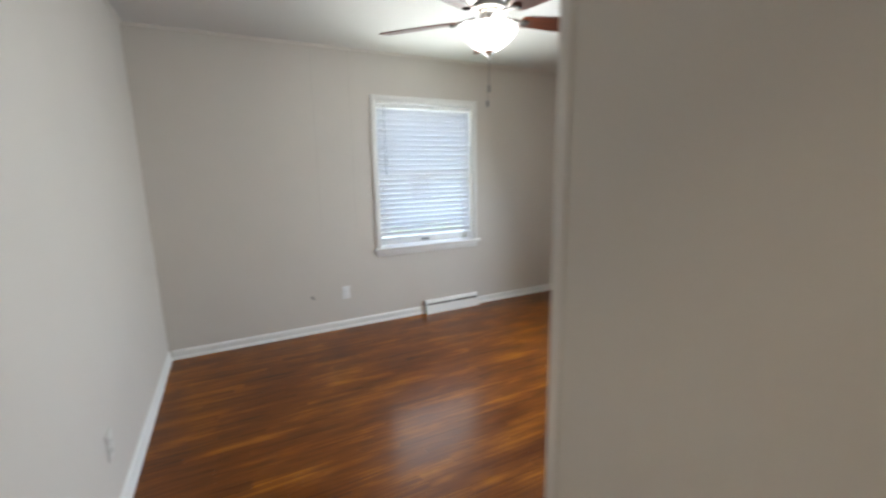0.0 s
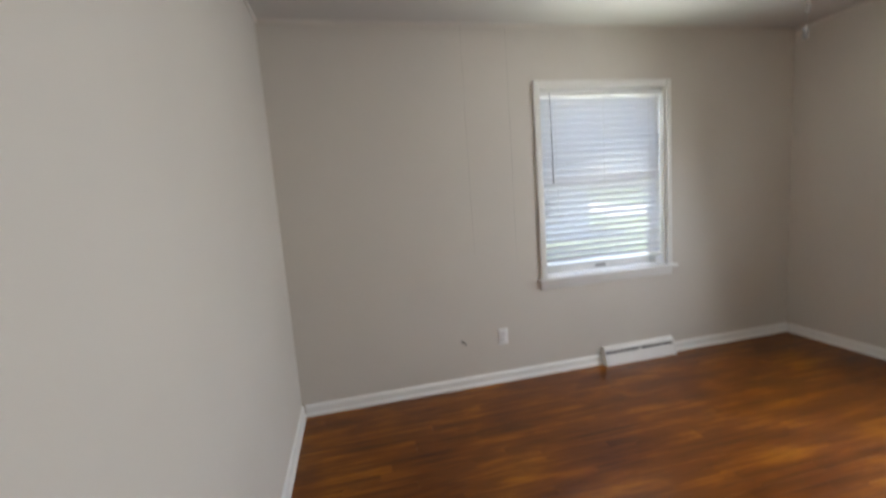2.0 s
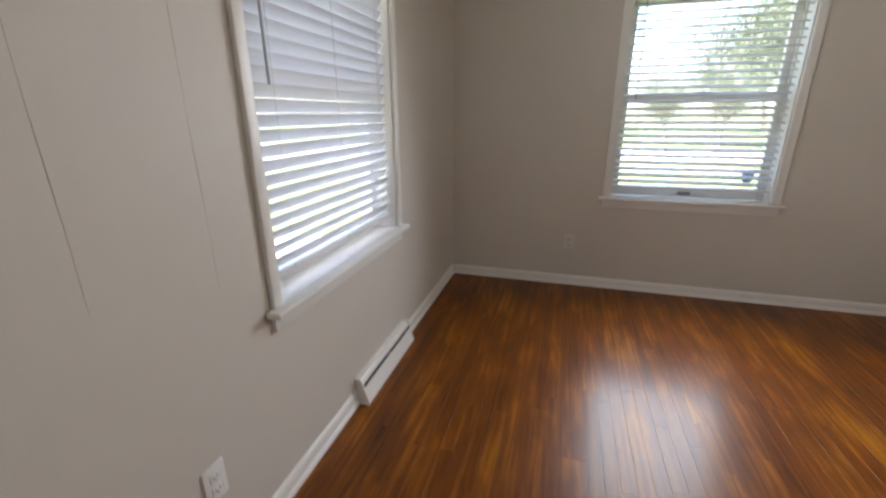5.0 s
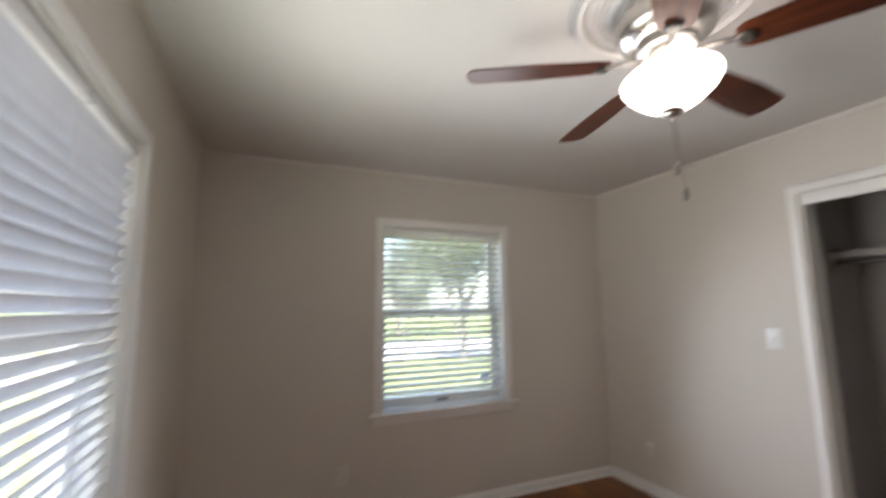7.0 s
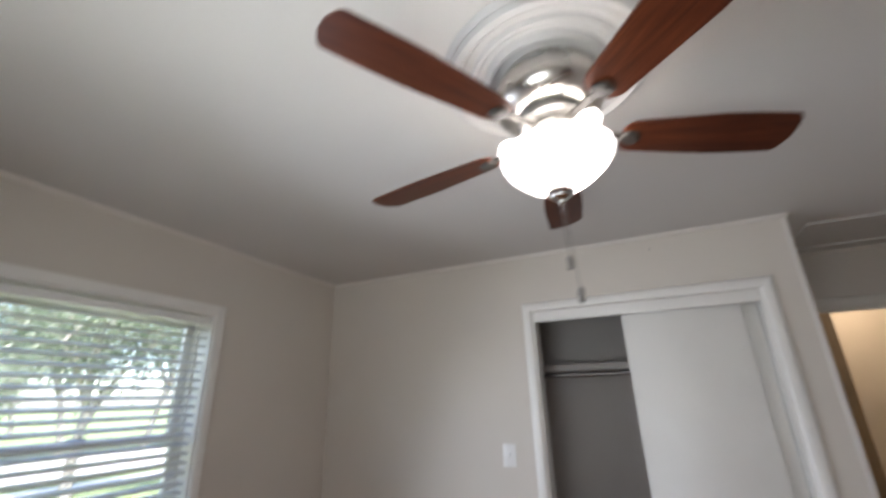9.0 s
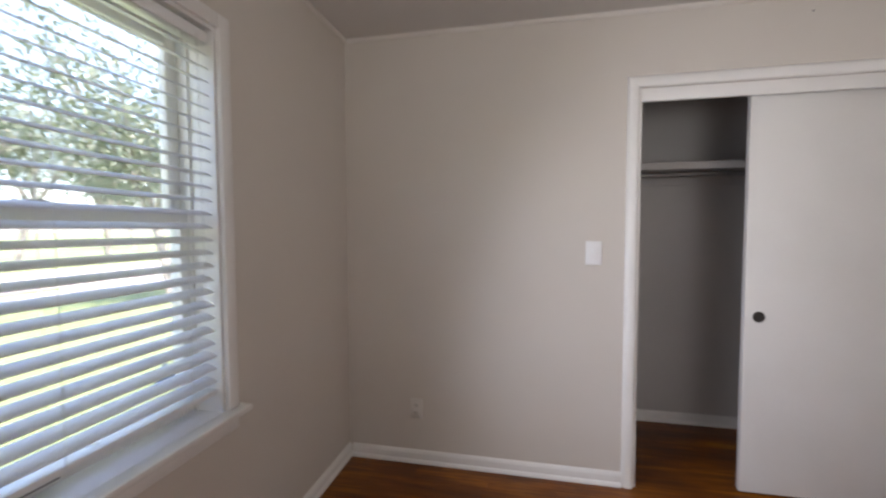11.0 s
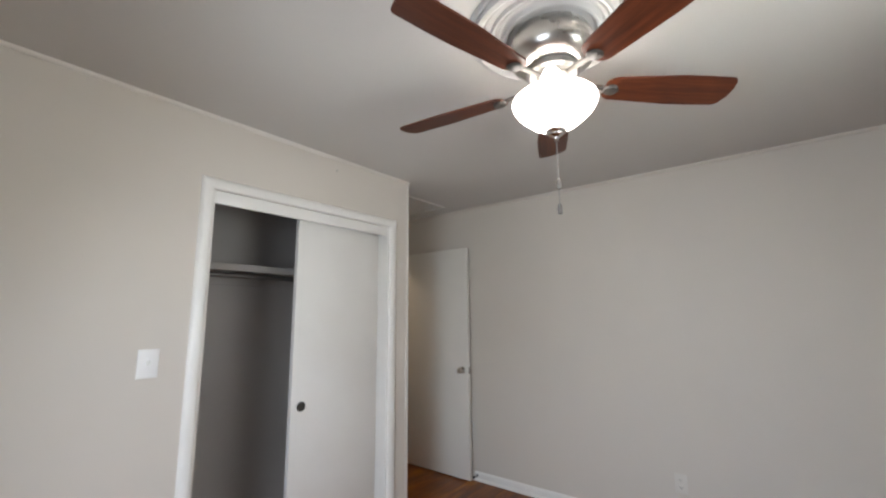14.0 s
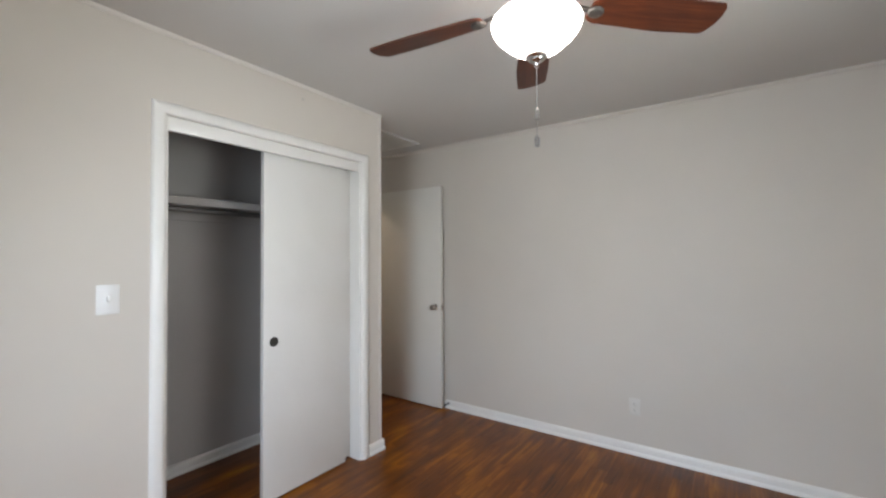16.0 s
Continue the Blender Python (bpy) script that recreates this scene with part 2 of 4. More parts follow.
# ---- mesh helpers ----
def box(bm, lo, hi, bevel=0.0, seg=2):
    lo, hi = [min(a, b) for a, b in zip(lo, hi)], [max(a, b) for a, b in zip(lo, hi)]
    made = bmesh.ops.create_cube(bm, size=1.0, matrix=Matrix.LocRotScale(
        [(a + b) / 2 for a, b in zip(lo, hi)], None, [b - a for a, b in zip(lo, hi)]))
    if bevel:
        edges = list({e for v in made["verts"] for e in v.link_edges})
        bmesh.ops.bevel(bm, geom=edges, offset=bevel, segments=seg, affect="EDGES", profile=0.5)
    return bm


def boxes(*pairs, bevel=0.0, seg=2):
    bm = bmesh.new()
    for lo, hi in pairs:
        box(bm, lo, hi, bevel, seg)
    return bm


def lathe(profile, segs=40, centre=(0, 0, 0)):
    """A turned shape from (radius, height) pairs."""
    bm = bmesh.new()
    rings = []
    for r, z in profile:
        rings.append([bm.verts.new((centre[0] + r * math.cos(2 * math.pi * i / segs), centre[1] + r * math.sin(2 * math.pi * i / segs), centre[2] + z))
                      for i in range(segs)])
    for a, b in zip(rings, rings[1:]):
        for i in range(segs):
            bm.faces.new((a[i], a[(i + 1) % segs], b[(i + 1) % segs], b[i]))
    bmesh.ops.remove_doubles(bm, verts=bm.verts, dist=1e-5)
    bmesh.ops.recalc_face_normals(bm, faces=bm.faces)
    return bm


def tube(bm, points, radii, segs=8):
    points = [Vector(p) for p in points]
    rings = []
    for i, p in enumerate(points):
        d = (points[min(i + 1, len(points) - 1)] - points[max(i - 1, 0)]).normalized()
        side = d.cross(Vector((0.3, 0.2, 1) if abs(d.z) < 0.9 else (1, 0.1, 0))).normalized()
        up = d.cross(side)
        rings.append([bm.verts.new(p + radii[i] * (math.cos(2 * math.pi * k / segs) * side + math.sin(2 * math.pi * k / segs) * up)) for k in range(segs)])
    for a, b in zip(rings, rings[1:]):
        for k in range(segs):
            bm.faces.new((a[k], a[(k + 1) % segs], b[(k + 1) % segs], b[k]))
    bm.faces.new(rings[0])
    bm.faces.new(rings[-1])
    bmesh.ops.recalc_face_normals(bm, faces=bm.faces)
    return bm


def extrude_run(profile, p0, p1, out):
    """A moulding: (depth, height) profile swept from p0 to p1; out is the side it stands on."""
    bm = bmesh.new()
    out = Vector(out)
    ends = [[bm.verts.new(Vector(p) + out * d + Vector((0, 0, h))) for d, h in profile] for p in (p0, p1)]
    n = len(profile)
    for i in range(n):
        bm.faces.new((ends[0][i], ends[0][(i + 1) % n], ends[1][(i + 1) % n], ends[1][i]))
    bm.faces.new(ends[0])
    bm.faces.new(ends[1])
    bmesh.ops.recalc_face_normals(bm, faces=bm.faces)
    return bm


def mesh_of(name, bm, mat, smooth=False):
    me = bpy.data.meshes.new(name)
    bm.to_mesh(me)
    bm.free()
    me.materials.append(mat)
    if smooth:
        me.shade_smooth()
        me.set_sharp_from_angle(angle=radians(35))
    return me


def part(name, bm, mat, parent, label="", smooth=False):
    ob = new(name, mesh_of(name, bm, mat, smooth))
    ob.parent = parent
    return tagged(ob, label) if label else ob


def thing(name, label, category, m=None, group="", kind=""):
    ob = new(name)
    ob.empty_display_size = 0.1
    if m is not None:
        ob.matrix_world = m
    return tagged(ob, label, category, group, kind)


def solid(name, bm, mat, label, category, kind="structure", smooth=False, group=""):
    return tagged(new(name, mesh_of(name, bm, mat, smooth)), label, category, group, kind)


# ---- shell of the room ----
def wall_with_hole(lo, hi, axis, a0, a1, z0, z1):
    """A wall box with one opening from a0 to a1 along axis and z0 to z1."""
    bm = bmesh.new()

    def piece(b0, b1, c0, c1):
        p, q = list(lo), list(hi)
        p[axis], q[axis], p[2], q[2] = b0, b1, c0, c1
        box(bm, p, q)
    piece(lo[axis], a0, lo[2], hi[2])
    piece(a1, hi[axis], lo[2], hi[2])
    if z0 > lo[2]:
        piece(a0, a1, lo[2], z0)
    piece(a0, a1, z1, hi[2])
    return bm


ZB, ZT = -0.06, H + 0.0
solid("wall_north", wall_with_hole((-0.12, L, ZB), (W + T, L + T, ZT), 0, WA - WH, WA + WH, WZ0 - 0.02, WZ1), WALL,
      "greige painted bedroom wall with a window and hairline seams", "wall")
solid("wall_east", wall_with_hole((W, -0.95, ZB), (W + T, L, ZT), 1, WB - WH, WB + WH, WZ0 - 0.02, WZ1), WALL,
      "greige painted bedroom wall with a window", "wall")
solid("wall_west", boxes(((-0.12, YD - 0.12, ZB), (0, L, ZT))), WALL, "plain greige painted long bedroom wall", "wall")
solid("wall_south", wall_with_hole((XC, -0.13, ZB), (W, 0, ZT), 0, OX0, OX1, ZB, OZ), WALL,
      "greige painted wall with the closet opening", "wall")
solid("wall_entry_side", boxes(((XC, YD, ZB), (CX0, -0.13, ZT))), WALL, "greige painted side wall of the entry recess", "wall")
solid("wall_door", wall_with_hole((0, YD - 0.12, ZB), (CX0, YD, ZT), 0, 0.07, 0.885, ZB, 2.04), WALL, "greige painted wall with the room door", "wall")
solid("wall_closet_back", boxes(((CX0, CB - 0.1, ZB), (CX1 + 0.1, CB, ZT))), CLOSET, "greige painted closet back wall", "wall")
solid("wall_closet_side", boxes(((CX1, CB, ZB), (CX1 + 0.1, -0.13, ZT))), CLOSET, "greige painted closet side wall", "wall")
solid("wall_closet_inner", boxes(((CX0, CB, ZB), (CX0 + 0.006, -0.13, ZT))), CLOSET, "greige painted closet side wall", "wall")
solid("ceiling", boxes(((-0.12, YD - 0.12, H), (W + T, L + T, H + 0.1))), CEIL, "flat off-white painted ceiling with faint mottling", "ceiling")
solid("wall_back_fill", boxes(((CX1 + 0.1, -1.05, ZB), (W + T, -0.95, ZT))), WALL, "plain wall closing the house behind the closet", "wall")

# hall beyond the door
solid("wall_hall_south", boxes(((-1.6, -2.06, ZB), (0.16, -1.95, ZT))), HALLP, "cream painted hall wall in warm lamp light", "wall")
solid("wall_hall_return", boxes(((0.16, -2.4, ZB), (0.26, -1.95, ZT))), HALLP, "cream painted end of a hall wall", "wall")
solid("wall_hall_far", wall_with_hole((0.16, -2.5, ZB), (2.0, -2.4, ZT), 0, 0.30, 1.0, ZB, 1.67), HALLP, "cream hall wall with a low opening", "wall")
solid("wall_hall_west", boxes(((-1.72, -2.06, ZB), (-1.6, YD - 0.12, ZT))), HALLP, "cream painted hall end wall", "wall")
solid("wall_hall_north", boxes(((-1.6, YD - 0.24, ZB), (-0.12, YD - 0.12, ZT))), HALLP, "cream painted hall wall", "wall")
solid("wall_hall_east", boxes(((2.0, -4.2, ZB), (2.1, YD - 0.12, ZT))), HALLP, "cream painted hall end wall", "wall")
solid("wall_hall_inner", boxes(((CX0, YD - 0.125, ZB), (2.0, CB - 0.1, ZT))), HALLP, "cream painted hall side of the closet", "wall")
# wall added just behind the opening, near enough for the hall lamp to light
solid("wall_past_opening", boxes(((0.2, -2.78, ZB), (2.0, -2.68, ZT)), ((0.2, -2.68, ZB), (0.3, -2.5, ZT))), HALLP, "cream wall set close behind the hall opening to catch lamp light", "wall")
solid("ceiling_hall", boxes(((-1.72, -4.2, H), (2.1, YD - 0.12, H + 0.1))), CEIL, "flat off-white hall ceiling", "ceiling")

floor = solid("floor", boxes(((-0.12, YD - 0.12, -0.06), (W + T, L + T, -0.006))), DARK, "glossy red-brown stained oak strip floor", "floor")
hall_floor = solid("floor_hall", boxes(((-1.72, -4.2, -0.06), (2.1, YD - 0.12, -0.006))), DARK, "red-brown stained oak strip floor of the hall", "floor")

# trim
BASE = [(0, 0), (0.022, 0), (0.022, 0.008), (0.017, 0.018), (0.013, 0.022), (0.013, 0.056), (0.009, 0.066), (0.004, 0.072), (0, 0.074)]
CROWN = [(0, 0), (0.004, -0.020), (0.010, -0.016), (0.015, -0.009), (0.017, 0)]


def baseboard(p0, p1, out):
    solid("baseboard", extrude_run(BASE, (*p0, 0), (*p1, 0), (*out, 0)), TRIM, "white painted wooden baseboard with shoe moulding", "baseboard", group="baseboards")


def crown(p0, p1, out, mat=WALL):
    solid("trim", extrude_run(CROWN, (*p0, H), (*p1, H), (*out, 0)), mat, "narrow painted bead where wall meets ceiling", "trim", group="ceiling beads")


VX0, VX1 = 2.168, 2.772
for p0, p1, out in (((0, -0.09), (0, L), (1, 0)), ((0.022, L), (VX0, L), (0, -1)), ((VX1, L), (W, L), (0, -1)),
                    ((W, 0), (W, L - 0.022), (-1, 0)), ((OX1 + 0.056, 0), (W - 0.022, 0), (0, 1)), ((XC - 0.022, 0), (OX0 - 0.066, 0), (0, 1)),
                    ((XC, YD + 0.02), (XC, 0), (-1, 0)), ((CX0 + 0.006, CB), (CX1, CB), (0, 1)), ((CX1, CB + 0.022), (CX1, -0.13), (-1, 0)),
                    ((CX0 + 0.006, CB + 0.022), (CX0 + 0.006, -0.13), (1, 0)), ((-1.6, -1.95), (-0.98, -1.95), (0, 1)), ((-0.08, -1.95), (0.16, -1.95), (0, 1))):
    baseboard(p0, p1, out)
for p0, p1, out in (((0, YD), (0, L), (1, 0)), ((0.017, L), (W, L), (0, -1)), ((W, 0), (W, L - 0.017), (-1, 0)), ((XC, 0), (W - 0.017, 0), (0, 1)),
                    ((XC, YD), (XC, 0), (-1, 0)), ((0.017, YD), (XC - 0.017, YD), (0, 1))):
    # south and east beads are lightened, their bright line being in the colour
    crown(p0, p1, out, BEAD if p0[0] == W or p0 == (XC, 0) else WALL)
solid("trim", boxes(((XC - 0.004, -0.020, 0.074), (XC + 0.020, 0.004, H - 0.02)), bevel=0.003), BEAD, "painted corner bead at the closet corner, highlight put into its colour", "trim", smooth=True)

# hairline seams in the north wall
for x, z0, z1 in ((1.221, 0.92, 2.40), (1.527, 0.85, 2.40)):
    bm = bmesh.new()
    tube(bm, [(x + 0.0012 * math.sin(7 * i), L, z0 + (z1 - z0) * i / 24) for i in range(25)], [0.0002] + [0.0005 + 0.0002 * math.sin(5 * i) for i in range(24)], 6)
    solid("trim", bm, SEAM, "thin vertical hairline seam in the wall", "wall seam", group="wall seams")


# ---- windows and blinds ----
def make_window(name, m, label, c, ears):
    """Local x along the wall, y outward, z up; the centre of the opening at x = 0."""
    w = thing(name, label, "window", m, kind="structure")
    part("casing", boxes(((-WH - c, -0.018, WZ0), (-WH + 0.004, 0.0, WZ1 + c)), bevel=0.004), TRIM, w, smooth=True)
    part("casing", boxes(((WH - 0.004, -0.018, WZ0), (WH + c, 0.0, WZ1 + c)), bevel=0.004), TRIM, w, smooth=True)
    part("casing", boxes(((-WH + 0.004, -0.017, WZ1 - 0.004), (WH - 0.004, 0.0, WZ1 + c)), bevel=0.003), TRIM, w, smooth=True)
    part("window_sill", boxes(((-WH - c - ears, -0.054, WZ0 - 0.02), (WH + c + ears, 0.0, WZ0 + 0.002)),
                              ((-WH + 0.001, 0.0, WZ0 - 0.019), (WH - 0.001, 0.12, WZ0 + 0.001)), bevel=0.004), TRIM, w, smooth=True)
    part("apron", boxes(((-WH - c, -0.015, WZ0 - 0.078), (WH + c, 0.0, WZ0 - 0.02)), bevel=0.004), TRIM, w, smooth=True)
    part("jamb", boxes(((-WH, 0.0, WZ0), (-WH + 0.014, T, WZ1)), ((WH - 0.014, 0.0, WZ0), (WH, T, WZ1)),
                       ((-WH + 0.014, 0.0, WZ1 - 0.014), (WH - 0.014, T, WZ1)), ((-WH, 0.12, WZ0 - 0.02), (WH, T + 0.03, WZ0 - 0.004))), TRIM, w)
    part("stop", boxes(((-WH + 0.014, 0.098, WZ0), (-WH + 0.026, 0.108, WZ1 - 0.014)), bevel=0.002), TRIM, w)
    part("stop", boxes(((WH - 0.026, 0.098, WZ0), (WH - 0.014, 0.108, WZ1 - 0.014)), bevel=0.002), TRIM, w)
    zm = 1.385
    x0 = WH - 0.015
    for kind, y0, z0, z1, rail_b, rail_t in (("lower_sash", 0.109, WZ0 + 0.003, zm + 0.02, 0.075, 0.038), ("upper_sash", 0.147, zm - 0.018, WZ1 - 0.015, 0.038, 0.05)):
        s = part(kind, boxes(((-x0, y0, z0), (-x0 + 0.045, y0 + 0.034, z1)), ((x0 - 0.045, y0, z0), (x0, y0 + 0.034, z1)),
                             ((-x0 + 0.045, y0 + 0.001, z0), (x0 - 0.045, y0 + 0.033, z0 + rail_b)),
                             ((-x0 + 0.045, y0 + 0.001, z1 - rail_t), (x0 - 0.045, y0 + 0.033, z1)), bevel=0.003), TRIM, w, smooth=True)
        p = part("pane", boxes(((-x0 + 0.043, y0 + 0.015, z0 + rail_b - 0.002), (x0 - 0.043, y0 + 0.019, z1 - rail_t + 0.002))), GLASS, s)
        p.visible_shadow = False
        if kind == "lower_sash":
            bm = boxes(((-0.042, y0 - 0.016, z0 + 0.018), (0.042, y0, z0 + 0.026)), ((-0.042, y0 - 0.016, z0 + 0.026), (0.042, y0 - 0.010, z0 + 0.042)), bevel=0.002)
            part("sash_lift", bm, DULL, s, "small grey metal finger lift")
            bm = lathe([(0.0, 0.0), (0.018, 0.0), (0.018, 0.008), (0.008, 0.012), (0.0, 0.012)], 16, (0, y0 + 0.012, z1))
            box(bm, (-0.006, y0 - 0.02, z1 + 0.004), (0.045, y0 + 0.004, z1 + 0.012), 0.002)
            part("sash_lock", bm, DULL, s, smooth=True)
    return w


def make_blind(m, tilt, label):
    b = thing("window_blind", label, "window blind", m, group="bedroom window blinds")
    half, y, pitch, wide = WH - 0.019, 0.040, 0.0445, 0.050
    top = WZ1 - 0.016
    part("headrail", boxes(((-half, y - 0.026, top - 0.046), (half, y + 0.026, top - 0.008)), bevel=0.003), PLASTIC, b, smooth=True)
    bm = bmesh.new()
    # one curved slat, shared by all
    n = 6
    rows = []
    for s in (1, -1):
        for i in range(n + 1):
            u = (i / n - 0.5) * wide * s
            zz = 0.0036 * (1 - (2 * u / wide) ** 2) + s * 0.0012
            rows.append((bm.verts.new((-half, u, zz)), bm.verts.new((half, u, zz))))
    for i in range(len(rows)):
        a, c = rows[i], rows[(i + 1) % len(rows)]
        bm.faces.new((a[0], a[1], c[1], c[0]))
    bm.faces.new([r[0] for r in rows])
    bm.faces.new([r[1] for r in rows])
    bmesh.ops.recalc_face_normals(bm, faces=bm.faces)
    slat = mesh_of("slat", bm, SLAT)
    z = top - 0.044 - 0.030
    low = WZ0 + 0.115
    count = int((z - low) / pitch) + 1
    for i in range(count):
        o = new("slat", slat)
        o.parent = b
        o.matrix_local = pose(random.uniform(-0.0015, 0.0015), y, z - i * pitch, -tilt + random.uniform(-1.2, 1.2), random.uniform(-0.08, 0.08), 0)
    zb = z - count * pitch + 0.004
    part("bottom_rail", boxes(((-half, y - 0.025, zb - 0.010), (half, y + 0.025, zb + 0.008)), bevel=0.004), PLASTIC, b, smooth=True)
    for x in (-half + 0.11, 0.0, half - 0.11):
        for dy in (-0.0265, 0.0265):
            part("ladder_cord", tube(bmesh.new(), [(x, y + dy, top - 0.045), (x, y + dy, zb)], [0.0009] * 2, 6), CORD, b)
    bm = tube(bmesh.new(), [(-half + 0.07, y - 0.036, top - 0.03), (-half + 0.072, y - 0.040, top - 0.35), (-half + 0.074, y - 0.040, top - 0.64)], [0.0035, 0.004, 0.0045], 8)
    part("tilt_wand", bm, WAND, b, "thin clear plastic tilt wand", smooth=True)
    for dx in (0.05, 0.058):
        part("lift_cord", tube(bmesh.new(), [(half - dx, y - 0.030, top - 0.03), (half - dx, y - 0.034, zb + 0.35)], [0.0011] * 2, 6), CORD, b)
    return b


M_NORTH = pose(WA, L, 0)
M_EAST = pose(W, WB, 0, 0, 0, -90)
make_window("window_1", M_NORTH, "white painted double-hung sash window, closed", 0.038, 0.024)
win_b = make_window("window_2", M_EAST, "white painted double-hung sash window, closed, overlooking the lawn", 0.046, 0.026)
make_blind(M_NORTH, 53, "white faux-wood venetian blind, slats tilted nearly closed")
make_blind(M_EAST, -20, "white faux-wood venetian blind with slats open, slightly tilted")
st = tagged(new("window_sticker", mesh_of("window_sticker", lathe([(0.0, 0.0), (0.042, 0.0), (0.042, 0.0012), (0.0, 0.0012)], 8), STICKER)),
            "small blue octagonal sticker on the window glass", "sticker")
st.matrix_world = M_EAST @ pose(WH - 0.125, 0.1236, WZ0 + 0.16, 90, 0, 0)

# ---- closet ----
def casing_strip(p0, p1, across, cut0, cut1, wide):
    """A rounded casing board along p0 to p1 on the wall face; across points away from the opening; cuts are mitre shares at the ends."""
    run = (Vector(p1) - Vector(p0)).normalized()
    across = Vector(across)
    round_edge = [(0.0, 0.0), (0.0, 0.012), (0.05, 0.0165), (0.16, 0.0195), (0.40, 0.021), (0.68, 0.020), (0.86, 0.016), (0.96, 0.009), (1.0, 0.0)]
    bm = bmesh.new()
    ends = []
    for p, cut in ((p0, -cut0), (p1, cut1)):
        ends.append([bm.verts.new(Vector(p) + across * (u * wide) + run * (cut * u * wide) + Vector((0, d, 0))) for u, d in round_edge])
    n = len(round_edge)
    for i in range(n):
        bm.faces.new((ends[0][i], ends[0][(i + 1) % n], ends[1][(i + 1) % n], ends[1][i]))
    bm.faces.new(ends[0])
    bm.faces.new(ends[1])
    bmesh.ops.recalc_face_normals(bm, faces=bm.faces)
    solid("trim", bm, TRIM, "white painted closet casing, rounded edges and mitred corners", "trim", smooth=True, group="closet casing")


casing_strip((OX1, 0, 0), (OX1, 0, OZ), (1, 0, 0), 0, 1, 0.056)
casing_strip((OX0, 0, 0), (OX0, 0, OZ), (-1, 0, 0), 0, 1, 0.064)
casing_strip((OX0, 0, OZ), (OX1, 0, OZ), (0, 0, 1), 1.1, 1, 0.058)
solid("trim", boxes(((OX1, -0.13, 0), (OX1 - 0.014, -0.0, OZ)), ((OX0, -0.13, 0), (OX0 + 0.014, -0.0, OZ)), ((OX0 + 0.014, -0.13, OZ - 0.014), (OX1 - 0.014, -0.026, OZ))),
      TRIM, "white painted closet jamb boards", "trim")
solid("trim", boxes(((OX0 + 0.014, -0.024, 1.975), (OX1 - 0.014, -0.005, OZ - 0.001)), bevel=0.003), TRIM, "white fascia board hiding the sliding door track", "trim", smooth=True)
solid("trim", boxes(((OX0 + 0.014, -0.125, OZ - 0.034), (OX1 - 0.014, -0.040, OZ - 0.016))), DULL, "metal overhead sliding door track", "trim")


def sliding_door(x0, x1, y0, y1, label, pull_x=None):
    d = thing("sliding_closet_door", label, "sliding door", pose(x0, y0, 0), group="closet doors")
    part("panel", boxes(((0, 0, 0.012), (x1 - x0, y1 - y0, 1.99)), bevel=0.0025), SLIDER, d, smooth=True)
    if pull_x is not None:
        bm = lathe([(0.0, 0.0008), (0.020, 0.0008), (0.023, 0.003), (0.026, 0.003), (0.028, -0.001), (0.0, -0.001)], 28)
        bmesh.ops.transform(bm, matrix=pose(pull_x - x0, y1 - y0 + 0.001, 0.905, -90, 0, 0), verts=bm.verts)
        part("finger_pull", bm, BRONZE, d, "round dark metal finger pull", smooth=True)
    for x in (0.12, x1 - x0 - 0.12):
        part("roller_hanger", boxes(((x - 0.02, 0.004, 1.99), (x + 0.02, 0.010, 2.012)), bevel=0.001), DULL, d)
    return d


sliding_door(1.240, 1.836, -0.085, -0.052, "white painted flush sliding closet door with a dark round pull", 1.772)
sliding_door(1.165, 1.808, -0.124, -0.092, "white painted flush sliding closet door parked behind the other")

# white shelf boards take CLOSET: the closet's shade is put into their colour
shelf = thing("closet_shelf", "white painted wooden closet shelf on wall cleats, greyed to carry closet shade", "shelf")
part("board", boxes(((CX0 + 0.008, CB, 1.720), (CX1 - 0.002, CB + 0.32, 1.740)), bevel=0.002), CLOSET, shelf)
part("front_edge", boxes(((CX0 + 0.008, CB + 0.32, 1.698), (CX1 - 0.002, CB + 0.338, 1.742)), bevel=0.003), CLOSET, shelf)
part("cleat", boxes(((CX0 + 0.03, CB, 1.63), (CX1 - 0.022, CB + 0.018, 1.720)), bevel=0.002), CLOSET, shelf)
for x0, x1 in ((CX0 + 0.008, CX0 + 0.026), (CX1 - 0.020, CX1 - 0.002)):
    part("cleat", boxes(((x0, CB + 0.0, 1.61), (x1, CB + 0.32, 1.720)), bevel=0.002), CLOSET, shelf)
rod = thing("clothes_rod", "plain steel closet rod under the shelf", "clothes rod")
part("tube", tube(bmesh.new(), [(CX0 + 0.026, CB + 0.29, 1.672), (CX1 - 0.020, CB + 0.29, 1.672)], [0.0155] * 2, 20), DULL, rod, smooth=True)
for x in (CX0 + 0.026, CX1 - 0.028):
    bm = lathe([(0.0, 0.0), (0.026, 0.0), (0.026, 0.004), (0.018, 0.008), (0.0, 0.008)], 20)
    bmesh.ops.transform(bm, matrix=pose(x, CB + 0.29, 1.672, 0, 90, 0), verts=bm.verts)
    part("socket", bm, NICKEL, rod, smooth=True)

